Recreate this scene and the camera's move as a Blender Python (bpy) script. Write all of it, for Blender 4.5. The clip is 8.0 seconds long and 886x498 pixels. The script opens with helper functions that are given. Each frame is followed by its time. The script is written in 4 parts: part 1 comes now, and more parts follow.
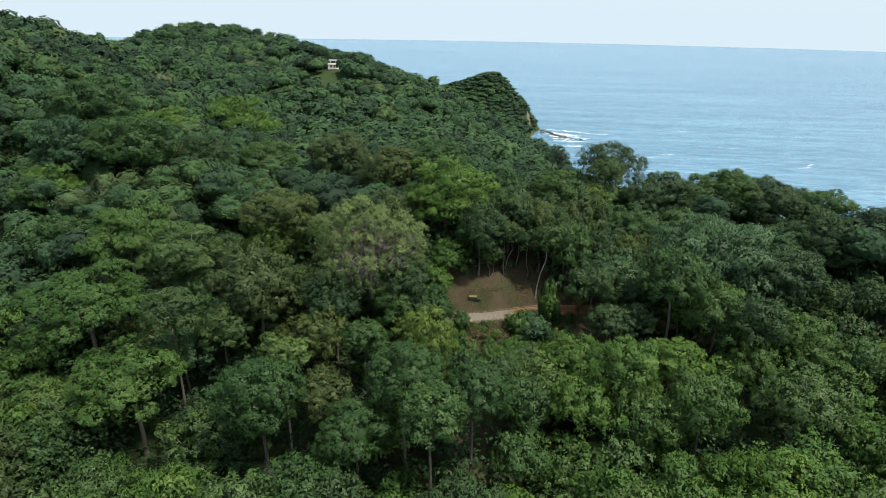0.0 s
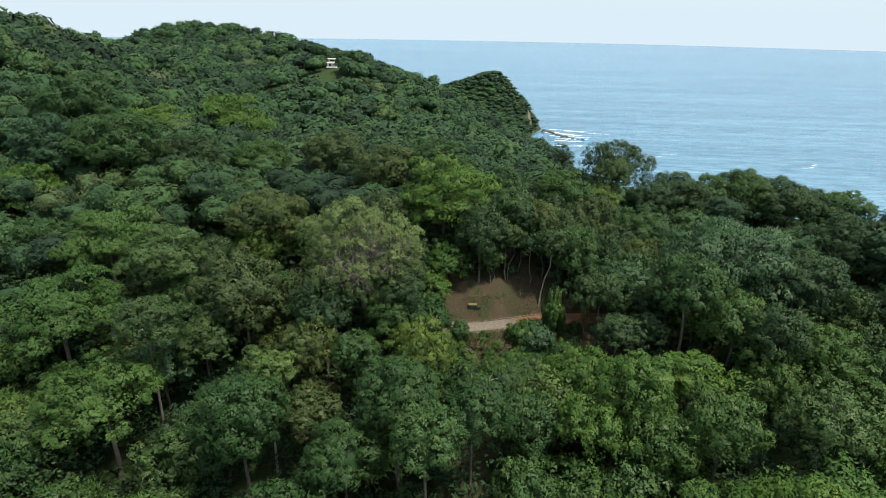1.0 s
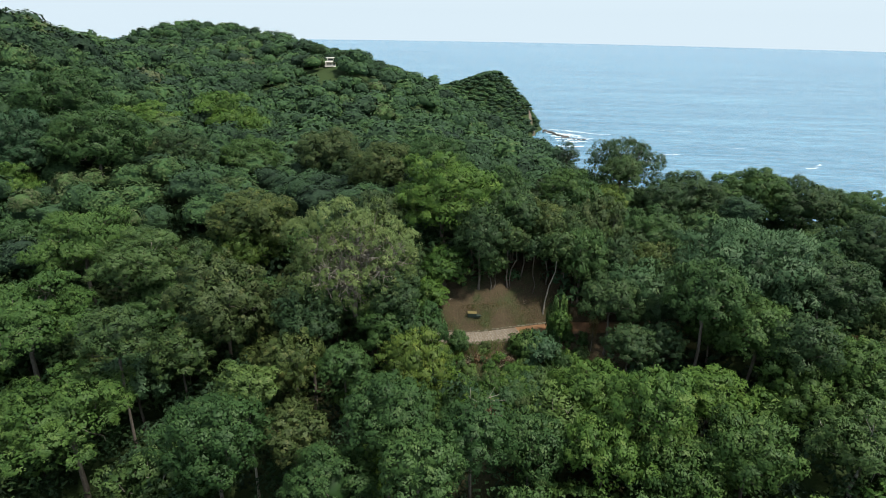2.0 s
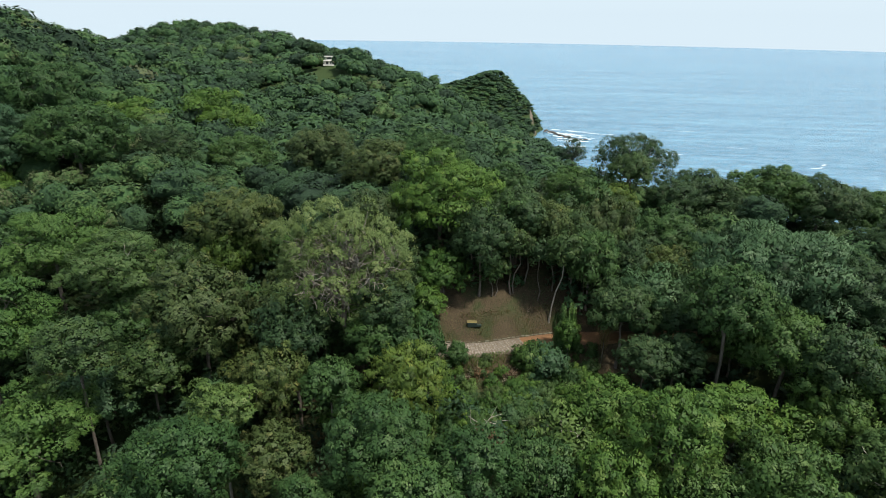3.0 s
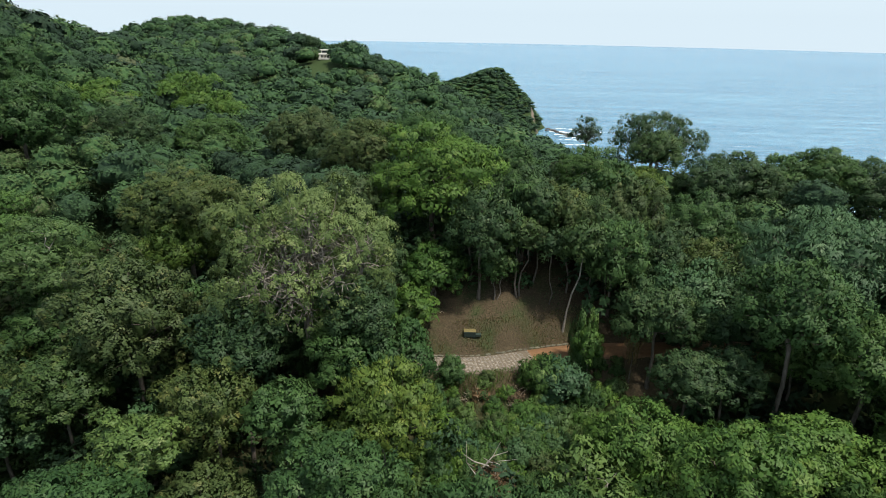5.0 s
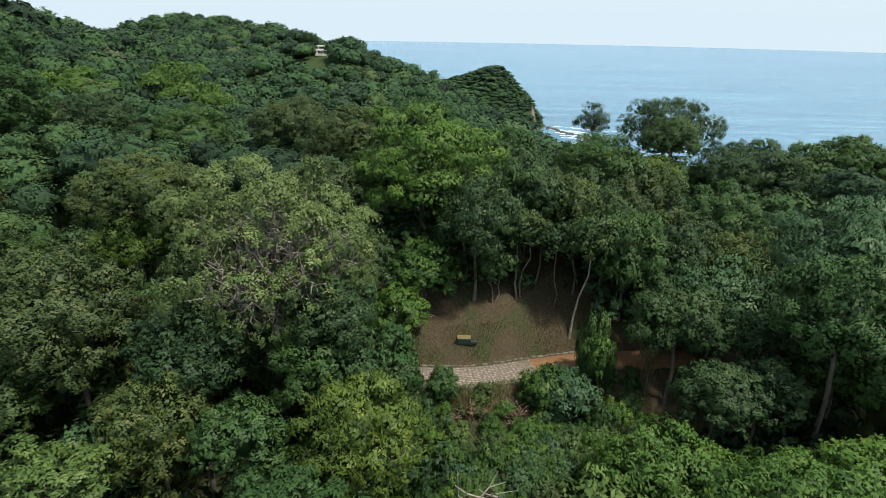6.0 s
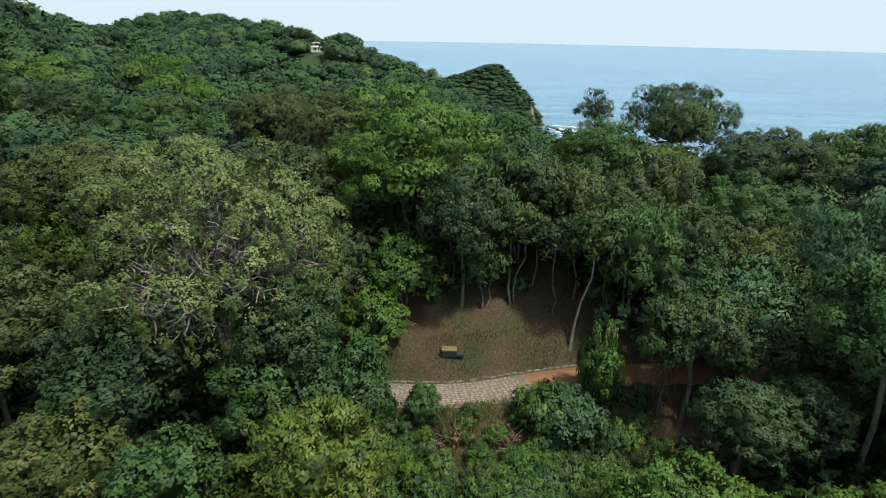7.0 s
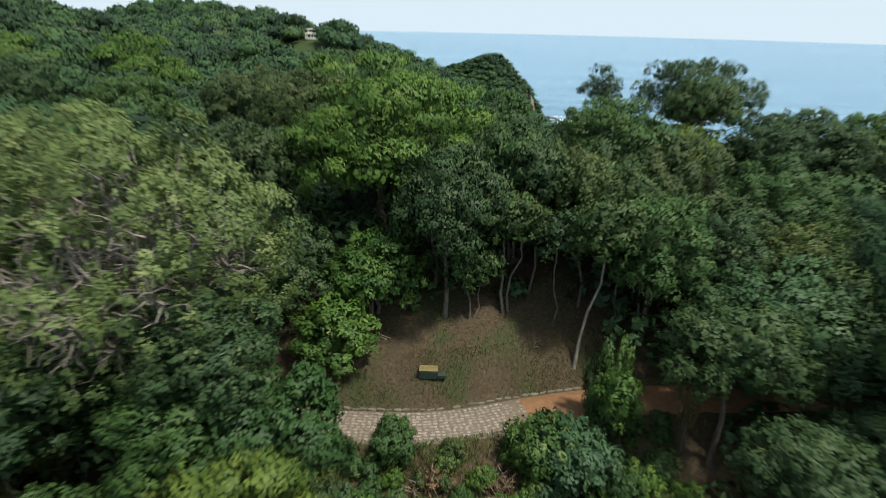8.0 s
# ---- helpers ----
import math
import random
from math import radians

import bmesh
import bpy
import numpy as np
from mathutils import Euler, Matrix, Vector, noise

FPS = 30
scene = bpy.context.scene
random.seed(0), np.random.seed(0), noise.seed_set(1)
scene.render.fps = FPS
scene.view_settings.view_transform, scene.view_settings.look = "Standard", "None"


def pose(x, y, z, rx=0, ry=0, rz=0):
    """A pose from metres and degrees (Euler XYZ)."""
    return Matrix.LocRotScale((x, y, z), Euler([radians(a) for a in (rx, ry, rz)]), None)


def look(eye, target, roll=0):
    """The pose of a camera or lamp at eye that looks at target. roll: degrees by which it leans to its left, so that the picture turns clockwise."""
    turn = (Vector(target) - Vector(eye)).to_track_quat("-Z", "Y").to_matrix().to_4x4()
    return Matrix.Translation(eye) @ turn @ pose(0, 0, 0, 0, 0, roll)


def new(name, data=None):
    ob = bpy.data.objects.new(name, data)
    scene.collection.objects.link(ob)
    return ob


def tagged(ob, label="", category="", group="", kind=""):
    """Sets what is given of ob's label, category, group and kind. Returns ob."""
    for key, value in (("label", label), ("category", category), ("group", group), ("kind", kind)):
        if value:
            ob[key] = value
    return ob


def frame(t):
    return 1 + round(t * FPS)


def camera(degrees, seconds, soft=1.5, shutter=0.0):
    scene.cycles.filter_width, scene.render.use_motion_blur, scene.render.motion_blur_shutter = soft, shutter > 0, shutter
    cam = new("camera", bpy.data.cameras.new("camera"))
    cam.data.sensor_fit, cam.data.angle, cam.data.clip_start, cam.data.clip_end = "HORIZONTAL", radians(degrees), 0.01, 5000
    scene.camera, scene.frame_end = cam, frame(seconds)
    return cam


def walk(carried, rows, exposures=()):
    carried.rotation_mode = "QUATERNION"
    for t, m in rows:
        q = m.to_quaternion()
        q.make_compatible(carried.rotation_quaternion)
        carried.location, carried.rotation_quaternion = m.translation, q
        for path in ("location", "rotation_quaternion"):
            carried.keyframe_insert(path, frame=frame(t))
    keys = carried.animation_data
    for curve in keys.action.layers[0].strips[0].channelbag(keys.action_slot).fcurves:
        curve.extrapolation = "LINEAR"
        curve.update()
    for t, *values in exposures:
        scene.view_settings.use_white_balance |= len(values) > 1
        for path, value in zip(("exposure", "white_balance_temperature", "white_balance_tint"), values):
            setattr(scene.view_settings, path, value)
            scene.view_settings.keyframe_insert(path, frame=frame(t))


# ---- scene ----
cam = camera(73.0, 8.0, soft=0.8, shutter=0.4)
PATH = [
    (0, (5.451, -2.369, 108.572), (3.865, 16.277, 101.515), 1.0),
    (0.5, (5.408, -0.096, 108.054), (3.81, 18.548, 100.993), 1.0),
    (1, (5.406, 2.389, 107.484), (3.799, 21.032, 100.424), 1.0),
    (1.5, (5.389, 4.945, 106.726), (3.772, 23.592, 99.679), 1.0),
    (3, (5.245, 12.872, 104.336), (3.588, 31.531, 97.328), 0.9),
    (3.5, (5.194, 15.668, 103.275), (3.517, 34.328, 96.275), 0.9),
    (4, (5.091, 18.382, 102.049), (3.434, 37.047, 95.058), 1.0),
    (4.5, (5.066, 21.103, 100.699), (3.409, 39.776, 93.728), 1.0),
    (6, (5.337, 29.722, 96.911), (3.66, 48.393, 89.942), 1.0),
    (6.5, (5.661, 32.624, 95.706), (3.995, 51.301, 88.748), 1.0),
    (7, (6.041, 35.479, 94.7), (4.375, 54.156, 87.742), 1.0),
    (7.5, (6.4, 38.311, 93.722), (4.763, 56.987, 86.755), 1.0),
    (7.9, (6.688, 40.578, 92.94), (5.071, 59.255, 85.972), 1.05),
    (8, (6.612, 42.564, 92.568), (4.986, 61.146, 85.351), 1.2),
]
walk(cam, [(t, look(eye, target, roll)) for t, eye, target, roll in PATH])

# ---- light ----
SUN_EL, SUN_AZ = 64.0, 115.0          # degrees; azimuth clockwise from +y
world = bpy.data.worlds.new("hazy_sky")
scene.world = world
world.use_nodes = True
wn, wl = world.node_tree.nodes, world.node_tree.links
wn.clear()
w_out = wn.new("ShaderNodeOutputWorld")
w_bg = wn.new("ShaderNodeBackground")
w_sky = wn.new("ShaderNodeTexSky")
w_sky.sky_type = "NISHITA"
w_sky.sun_disc = False
w_sky.sun_elevation, w_sky.sun_rotation = radians(SUN_EL), radians(SUN_AZ)
w_sky.altitude, w_sky.air_density, w_sky.dust_density, w_sky.ozone_density = 100, 1.0, 2.0, 1.5
w_geo = wn.new("ShaderNodeTexCoord")
w_sep = wn.new("ShaderNodeSeparateXYZ")
w_max = wn.new("ShaderNodeMath")
w_max.operation, w_max.inputs[1].default_value = "MAXIMUM", 0.02
w_com = wn.new("ShaderNodeCombineXYZ")
wl.new(w_geo.outputs["Generated"], w_sep.inputs[0])
wl.new(w_sep.outputs[2], w_max.inputs[0])
for i in range(2):
    wl.new(w_sep.outputs[i], w_com.inputs[i])
wl.new(w_max.outputs[0], w_com.inputs[2])
wl.new(w_com.outputs[0], w_sky.inputs[0])
# thin high cloud: the blue is washed out towards white
w_mix = wn.new("ShaderNodeMix")
w_mix.data_type = "RGBA"
w_hz = wn.new("ShaderNodeMapRange")
w_hz.inputs["From Min"].default_value, w_hz.inputs["From Max"].default_value = 0.0, 0.6
w_hz.inputs["To Min"].default_value, w_hz.inputs["To Max"].default_value = 0.85, 0.66
wl.new(w_sep.outputs[2], w_hz.inputs["Value"])
wl.new(w_hz.outputs[0], w_mix.inputs["Factor"])
w_mix.inputs["B"].default_value = (5.6, 6.75, 7.6, 1)
wl.new(w_sky.outputs[0], w_mix.inputs["A"])
wl.new(w_mix.outputs["Result"], w_bg.inputs["Color"])
w_bg.inputs["Strength"].default_value = 0.122
wl.new(w_bg.outputs[0], w_out.inputs[0])

sun = new("sun", bpy.data.lights.new("sun", "SUN"))
sun.data.energy, sun.data.angle, sun.data.color = 4.35, radians(6), (1.0, 0.95, 0.85)
sun_dir = Vector((math.sin(radians(SUN_AZ)) * math.cos(radians(SUN_EL)),
                  math.cos(radians(SUN_AZ)) * math.cos(radians(SUN_EL)), math.sin(radians(SUN_EL))))
sun.matrix_world = look((0, 0, 300), Vector((0, 0, 300)) - sun_dir)
scene.view_settings.exposure = 0.2


# ---- materials ----
def material(name, rough=0.8, spec=0.3, metal=0.0):
    m = bpy.data.materials.new(name)
    m.use_nodes = True
    n, l = m.node_tree.nodes, m.node_tree.links
    b = n["Principled BSDF"]
    b.inputs["Roughness"].default_value = rough
    b.inputs["Specular IOR Level"].default_value = spec
    b.inputs["Metallic"].default_value = metal
    return m, n, l, b


def ramp_of(n, stops):
    r = n.new("ShaderNodeValToRGB")
    while len(r.color_ramp.elements) < len(stops):
        r.color_ramp.elements.new(0.5)
    for e, (p, c) in zip(r.color_ramp.elements, stops):
        e.position, e.color = p, (*c, 1)
    return r


def noise_of(n, l, scale, detail=4, rough=0.55, stretch=None):
    t = n.new("ShaderNodeTexNoise")
    t.inputs["Scale"].default_value, t.inputs["Detail"].default_value, t.inputs["Roughness"].default_value = scale, detail, rough
    g = n.new("ShaderNodeNewGeometry")
    if stretch:
        v = n.new("ShaderNodeVectorMath")
        v.operation = "MULTIPLY"
        v.inputs[1].default_value = stretch
        l.new(g.outputs["Position"], v.inputs[0])
        l.new(v.outputs[0], t.inputs["Vector"])
    else:
        l.new(g.outputs["Position"], t.inputs["Vector"])
    return t


def mix_of(n, l, fac, a, b, mode="MIX"):
    m = n.new("ShaderNodeMix")
    m.data_type, m.blend_type = "RGBA", mode
    for key, v in (("Factor", fac), ("A", a), ("B", b)):
        s = m.inputs[key] if key == "Factor" else next(i for i in m.inputs if i.name == key and i.type == "RGBA")
        if isinstance(v, (float, int)):
            s.default_value = v
        elif isinstance(v, tuple):
            s.default_value = (*v, 1)
        else:
            l.new(v, s)
    return next(o for o in m.outputs if o.type == "RGBA")


def bump_of(n, l, b, height, strength, dist):
    u = n.new("ShaderNodeBump")
    u.inputs["Strength"].default_value, u.inputs["Distance"].default_value = strength, dist
    l.new(height, u.inputs["Height"])
    l.new(u.outputs[0], b.inputs["Normal"])


def leaf_material(name, dark, light, odd, rough=0.55, thin=0.22):
    """Leaves: every leaf its own tone, every tree its own shift, old and young sprays in patches."""
    m, n, l, b = material(name, rough, 0.2)
    g = n.new("ShaderNodeNewGeometry")
    # tint: tone per clump, and in crowns the shade painted on inner leaves
    a = n.new("ShaderNodeAttribute")
    a.attribute_name = "tint"
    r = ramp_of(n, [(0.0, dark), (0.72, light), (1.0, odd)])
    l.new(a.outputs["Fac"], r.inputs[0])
    each = ramp_of(n, [(0.0, (1.00, 1.00, 1.06)), (1.0, (1.22, 1.20, 1.26))])
    l.new(g.outputs["Random Per Island"], each.inputs[0])
    patch = noise_of(n, l, 0.55, 3)
    pr = ramp_of(n, [(0.32, (0.78, 0.82, 0.78)), (0.68, (1.14, 1.10, 0.98))])
    l.new(patch.outputs["Fac"], pr.inputs[0])
    c = mix_of(n, l, 1.0, mix_of(n, l, 1.0, r.outputs[0], each.outputs[0], "MULTIPLY"), pr.outputs[0], "MULTIPLY")
    o = n.new("ShaderNodeObjectInfo")
    orr = ramp_of(n, [(0.0, (0.72, 0.80, 0.80)), (0.5, (1.0, 1.0, 1.0)), (1.0, (1.18, 1.13, 0.88))])
    l.new(o.outputs["Random"], orr.inputs[0])
    c = mix_of(n, l, 1.0, c, orr.outputs[0], "MULTIPLY")
    l.new(c, b.inputs["Base Color"])
    t = n.new("ShaderNodeBsdfTranslucent")
    l.new(c, t.inputs["Color"])
    s = n.new("ShaderNodeMixShader")
    s.inputs[0].default_value = thin
    l.new(b.outputs[0], s.inputs[1])
    l.new(t.outputs[0], s.inputs[2])
    l.new(s.outputs[0], n["Material Output"].inputs["Surface"])
    return m


LEAF = {
    "pale": leaf_material("leaf_grey_green", (0.066, 0.105, 0.038), (0.122, 0.172, 0.064), (0.180, 0.220, 0.098)),
    "yellow": leaf_material("leaf_yellow_green", (0.055, 0.096, 0.020), (0.106, 0.158, 0.030), (0.160, 0.190, 0.040)),
    "olive": leaf_material("leaf_olive", (0.039, 0.067, 0.022), (0.073, 0.104, 0.038), (0.116, 0.129, 0.050)),
    "feather": leaf_material("leaf_fresh_feathery", (0.038, 0.084, 0.020), (0.078, 0.146, 0.036), (0.110, 0.172, 0.048)),
    "light": leaf_material("leaf_light", (0.045, 0.086, 0.027), (0.092, 0.150, 0.046), (0.134, 0.184, 0.080)),
    "mid": leaf_material("leaf_mid", (0.029, 0.066, 0.020), (0.060, 0.116, 0.035), (0.092, 0.144, 0.052)),
    "dark": leaf_material("leaf_dark", (0.025, 0.053, 0.021), (0.051, 0.091, 0.034), (0.080, 0.115, 0.045)),
    "bright": leaf_material("leaf_bright", (0.038, 0.086, 0.018), (0.080, 0.150, 0.031), (0.118, 0.178, 0.045)),
    "blue": leaf_material("leaf_bluish_broad", (0.030, 0.070, 0.032), (0.061, 0.118, 0.055), (0.093, 0.150, 0.080)),
    "sky": leaf_material("leaf_dark_glossy", (0.022, 0.050, 0.024), (0.043, 0.080, 0.036), (0.074, 0.100, 0.060), 0.4),
    "rtree": leaf_material("leaf_grey_drooping", (0.036, 0.078, 0.034), (0.068, 0.126, 0.056), (0.110, 0.170, 0.090)),
}


def far_material():
    m, n, l, b = material("far_foliage", 0.7, 0.15)
    a = n.new("ShaderNodeAttribute")
    a.attribute_name = "tint"
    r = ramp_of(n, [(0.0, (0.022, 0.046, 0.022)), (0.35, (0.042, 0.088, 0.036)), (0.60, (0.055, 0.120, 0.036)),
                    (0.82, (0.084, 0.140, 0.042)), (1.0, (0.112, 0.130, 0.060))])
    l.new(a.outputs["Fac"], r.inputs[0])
    g = n.new("ShaderNodeNewGeometry")
    v = ramp_of(n, [(0.0, (0.80, 0.78, 0.90)), (1.0, (0.94, 0.90, 1.00))])
    l.new(g.outputs["Random Per Island"], v.inputs[0])
    tex = noise_of(n, l, 1.1, 6, 0.75)
    mott = ramp_of(n, [(0.34, (0.66, 0.68, 0.70)), (0.64, (1.25, 1.22, 1.16))])
    l.new(tex.outputs["Fac"], mott.inputs[0])
    c = mix_of(n, l, 1.0, r.outputs[0], v.outputs[0], "MULTIPLY")
    l.new(mix_of(n, l, 1.0, c, mott.outputs[0], "MULTIPLY"), b.inputs["Base Color"])
    bump_of(n, l, b, tex.outputs["Fac"], 0.7, 0.6)
    return m


def bark_material(name, dark, light):
    m, n, l, b = material(name, 0.85, 0.2)
    t = noise_of(n, l, 6, 5, 0.6, (1, 1, 0.35))
    r = ramp_of(n, [(0.3, dark), (0.7, light)])
    l.new(t.outputs["Fac"], r.inputs[0])
    l.new(r.outputs[0], b.inputs["Base Color"])
    bump_of(n, l, b, t.outputs["Fac"], 0.6, 0.03)
    return m


BARK = bark_material("bark_grey", (0.07, 0.058, 0.046), (0.17, 0.148, 0.125))
BARK_PALE = bark_material("bark_pale", (0.22, 0.20, 0.17), (0.44, 0.41, 0.35))
BARK_ASH = bark_material("bark_ash_grey", (0.13, 0.115, 0.095), (0.30, 0.27, 0.225))
DRYWOOD = bark_material("dry_twigs", (0.20, 0.15, 0.10), (0.46, 0.38, 0.29))


def ground_material():
    m, n, l, b = material("forest_floor", 0.95, 0.1)
    big = noise_of(n, l, 0.35, 5)
    fine = noise_of(n, l, 5.0, 6, 0.7)
    soil = ramp_of(n, [(0.25, (0.031, 0.024, 0.016)), (0.5, (0.063, 0.048, 0.029)), (0.75, (0.115, 0.089, 0.053))])
    l.new(fine.outputs["Fac"], soil.inputs[0])
    herb = ramp_of(n, [(0.3, (0.022, 0.038, 0.014)), (0.7, (0.050, 0.074, 0.026))])
    l.new(fine.outputs["Fac"], herb.inputs[0])
    where = ramp_of(n, [(0.50, (0, 0, 0)), (0.66, (0.75, 0.75, 0.75))])
    l.new(big.outputs["Fac"], where.inputs[0])
    # low plants close over the soil away from the cleared bank
    at = n.new("ShaderNodeNewGeometry")
    gap = n.new("ShaderNodeVectorMath")
    gap.operation = "DISTANCE"
    gap.inputs[1].default_value = (5, 73, 73)
    l.new(at.outputs["Position"], gap.inputs[0])
    away = n.new("ShaderNodeMapRange")
    away.inputs["From Min"].default_value, away.inputs["From Max"].default_value = 14, 34
    l.new(gap.outputs["Value"], away.inputs["Value"])
    more = n.new("ShaderNodeMath")
    more.operation, more.use_clamp = "ADD", True
    l.new(where.outputs[0], more.inputs[0])
    l.new(away.outputs[0], more.inputs[1])
    c = mix_of(n, l, more.outputs[0], soil.outputs[0], herb.outputs[0])
    # bare rock where the land is too steep to hold soil
    g = n.new("ShaderNodeNewGeometry")
    z = n.new("ShaderNodeSeparateXYZ")
    l.new(g.outputs["True Normal"], z.inputs[0])
    steep = n.new("ShaderNodeMapRange")
    steep.inputs["From Min"].default_value, steep.inputs["From Max"].default_value = 0.50, 0.38
    l.new(z.outputs[2], steep.inputs["Value"])
    strata = noise_of(n, l, 0.6, 6, 0.7, (1, 1, 2.5))
    rock = ramp_of(n, [(0.3, (0.10, 0.075, 0.06)), (0.7, (0.30, 0.23, 0.18))])
    l.new(strata.outputs["Fac"], rock.inputs[0])
    c = mix_of(n, l, steep.outputs[0], c, rock.outputs[0])
    l.new(c, b.inputs["Base Color"])
    bump_of(n, l, b, fine.outputs["Fac"], 0.8, 0.08)
    return m


def sea_material():
    m, n, l, b = material("sea_water", 0.18, 0.5)
    swell = noise_of(n, l, 0.095, 5, 0.66, (0.42, 1.6, 1))
    chop = noise_of(n, l, 0.35, 5, 0.7, (0.40, 1.4, 1))
    wide = noise_of(n, l, 0.0045, 4, 0.55, (0.35, 1.7, 1))
    r = ramp_of(n, [(0.30, (0.092, 0.222, 0.335)), (0.70, (0.150, 0.318, 0.435))])
    l.new(wide.outputs["Fac"], r.inputs[0])
    streak = ramp_of(n, [(0.38, (0.66, 0.74, 0.79)), (0.62, (1.25, 1.19, 1.14))])
    l.new(swell.outputs["Fac"], streak.inputs[0])
    long = noise_of(n, l, 0.020, 7, 0.68, (0.10, 1.6, 1))
    band = ramp_of(n, [(0.38, (0.72, 0.78, 0.83)), (0.62, (1.22, 1.17, 1.13))])
    l.new(long.outputs["Fac"], band.inputs[0])
    c = mix_of(n, l, 1.0, r.outputs[0], streak.outputs[0], "MULTIPLY")
    l.new(mix_of(n, l, 1.0, c, band.outputs[0], "MULTIPLY"), b.inputs["Base Color"])
    add = n.new("ShaderNodeMath")
    add.operation = "MULTIPLY_ADD"
    add.inputs[1].default_value = 5.0
    l.new(swell.outputs["Fac"], add.inputs[0])
    l.new(chop.outputs["Fac"], add.inputs[2])
    bump_of(n, l, b, add.outputs[0], 0.6, 1.6)
    return m


def plain(name, dark, light, scale=8, rough=0.85, spec=0.25, bump=0.02):
    m, n, l, b = material(name, rough, spec)
    t = noise_of(n, l, scale, 5, 0.65)
    r = ramp_of(n, [(0.3, dark), (0.7, light)])
    l.new(t.outputs["Fac"], r.inputs[0])
    o = n.new("ShaderNodeObjectInfo")
    v = ramp_of(n, [(0.0, (0.72, 0.72, 0.72)), (1.0, (1.2, 1.18, 1.14))])
    l.new(o.outputs["Random"], v.inputs[0])
    l.new(mix_of(n, l, 1.0, r.outputs[0], v.outputs[0], "MULTIPLY"), b.inputs["Base Color"])
    bump_of(n, l, b, t.outputs["Fac"], 0.5, bump)
    return m


GROUND = ground_material()
SEA = sea_material()
FAR = far_material()
EARTH = plain("dark_red_earth", (0.055, 0.026, 0.016), (0.115, 0.058, 0.034), 3, 0.9, 0.2, 0.02)
STONE = plain("cobble_stone", (0.17, 0.145, 0.12), (0.32, 0.285, 0.24), 14)
CURB = plain("curb_stone", (0.085, 0.085, 0.06), (0.18, 0.168, 0.13), 10)
MUD = plain("orange_mud", (0.15, 0.080, 0.042), (0.245, 0.136, 0.071), 3, 0.45, 0.4, 0.01)
MORTAR = plain("sandy_mortar", (0.155, 0.122, 0.085), (0.25, 0.20, 0.142), 9)
ROCK = plain("wet_sea_rock", (0.035, 0.032, 0.030), (0.11, 0.10, 0.09), 1.2, 0.6, 0.4, 0.2)
FOAM = plain("sea_foam", (0.38, 0.48, 0.53), (0.72, 0.77, 0.79), 0.9, 0.8, 0.2, 0.1)
PLASTER = plain("white_plaster", (0.62, 0.60, 0.55), (0.80, 0.78, 0.73), 2)
ROOF = plain("pale_roof_slab", (0.50, 0.48, 0.44), (0.74, 0.72, 0.68), 3)
SHADE_GLASS = plain("dark_window_glass", (0.02, 0.025, 0.03), (0.04, 0.05, 0.055), 2, 0.1, 0.5, 0.0)
GREEN_PAINT = plain("dark_green_paint", (0.018, 0.030, 0.024), (0.040, 0.060, 0.048), 9)
YELLOW_BOARD = plain("ochre_board", (0.12, 0.10, 0.042), (0.21, 0.17, 0.07), 7)
LITTER = leaf_material("leaf_litter", (0.050, 0.032, 0.020), (0.115, 0.075, 0.045), (0.16, 0.11, 0.07), 0.8, 0.02)
DRYGRASS = leaf_material("dry_grass", (0.10, 0.075, 0.032), (0.19, 0.145, 0.065), (0.10, 0.13, 0.03))


# ---- mesh tools ----
def mesh_of(name, verts, faces, mat, tint=None, normals=None):
    """A mesh from numpy arrays: verts (n, 3), faces (m, k)."""
    me = bpy.data.meshes.new(name)
    verts, faces = np.asarray(verts, np.float32), np.asarray(faces, np.int32)
    k = faces.shape[1]
    me.vertices.add(len(verts))
    me.vertices.foreach_set("co", verts.ravel())
    me.loops.add(faces.size)
    me.loops.foreach_set("vertex_index", faces.ravel())
    me.polygons.add(len(faces))
    me.polygons.foreach_set("loop_start", np.arange(0, faces.size, k, dtype=np.int32))
    if tint is not None:
        a = me.attributes.new("tint", "FLOAT", "POINT")
        a.data.foreach_set("value", np.asarray(tint, np.float32))
    me.materials.append(mat)
    me.update(calc_edges=True)
    if normals is not None:
        smooth(me)
        me.normals_split_custom_set_from_vertices(np.asarray(normals, np.float32))
    return me


def smooth(me):
    me.polygons.foreach_set("use_smooth", np.ones(len(me.polygons), bool))
    return me


def bm_mesh(name, bm, mat):
    me = bpy.data.meshes.new(name)
    bm.to_mesh(me)
    bm.free()
    me.materials.append(mat)
    return me


def child(name, me, parent, m=None, label=""):
    ob = new(name, me)
    ob.parent = parent
    if m is not None:
        ob.matrix_basis = m
    return tagged(ob, label) if label else ob


def box(bm, lo, hi, bevel=0.0):
    c = [(a + b) / 2 for a, b in zip(lo, hi)]
    s = [b - a for a, b in zip(lo, hi)]
    r = bmesh.ops.create_cube(bm, size=1, matrix=Matrix.Translation(c) @ Matrix.Diagonal((*s, 1)))
    if bevel:
        bmesh.ops.bevel(bm, geom=list({e for v in r["verts"] for e in v.link_edges}), offset=bevel, segments=1, affect="EDGES")


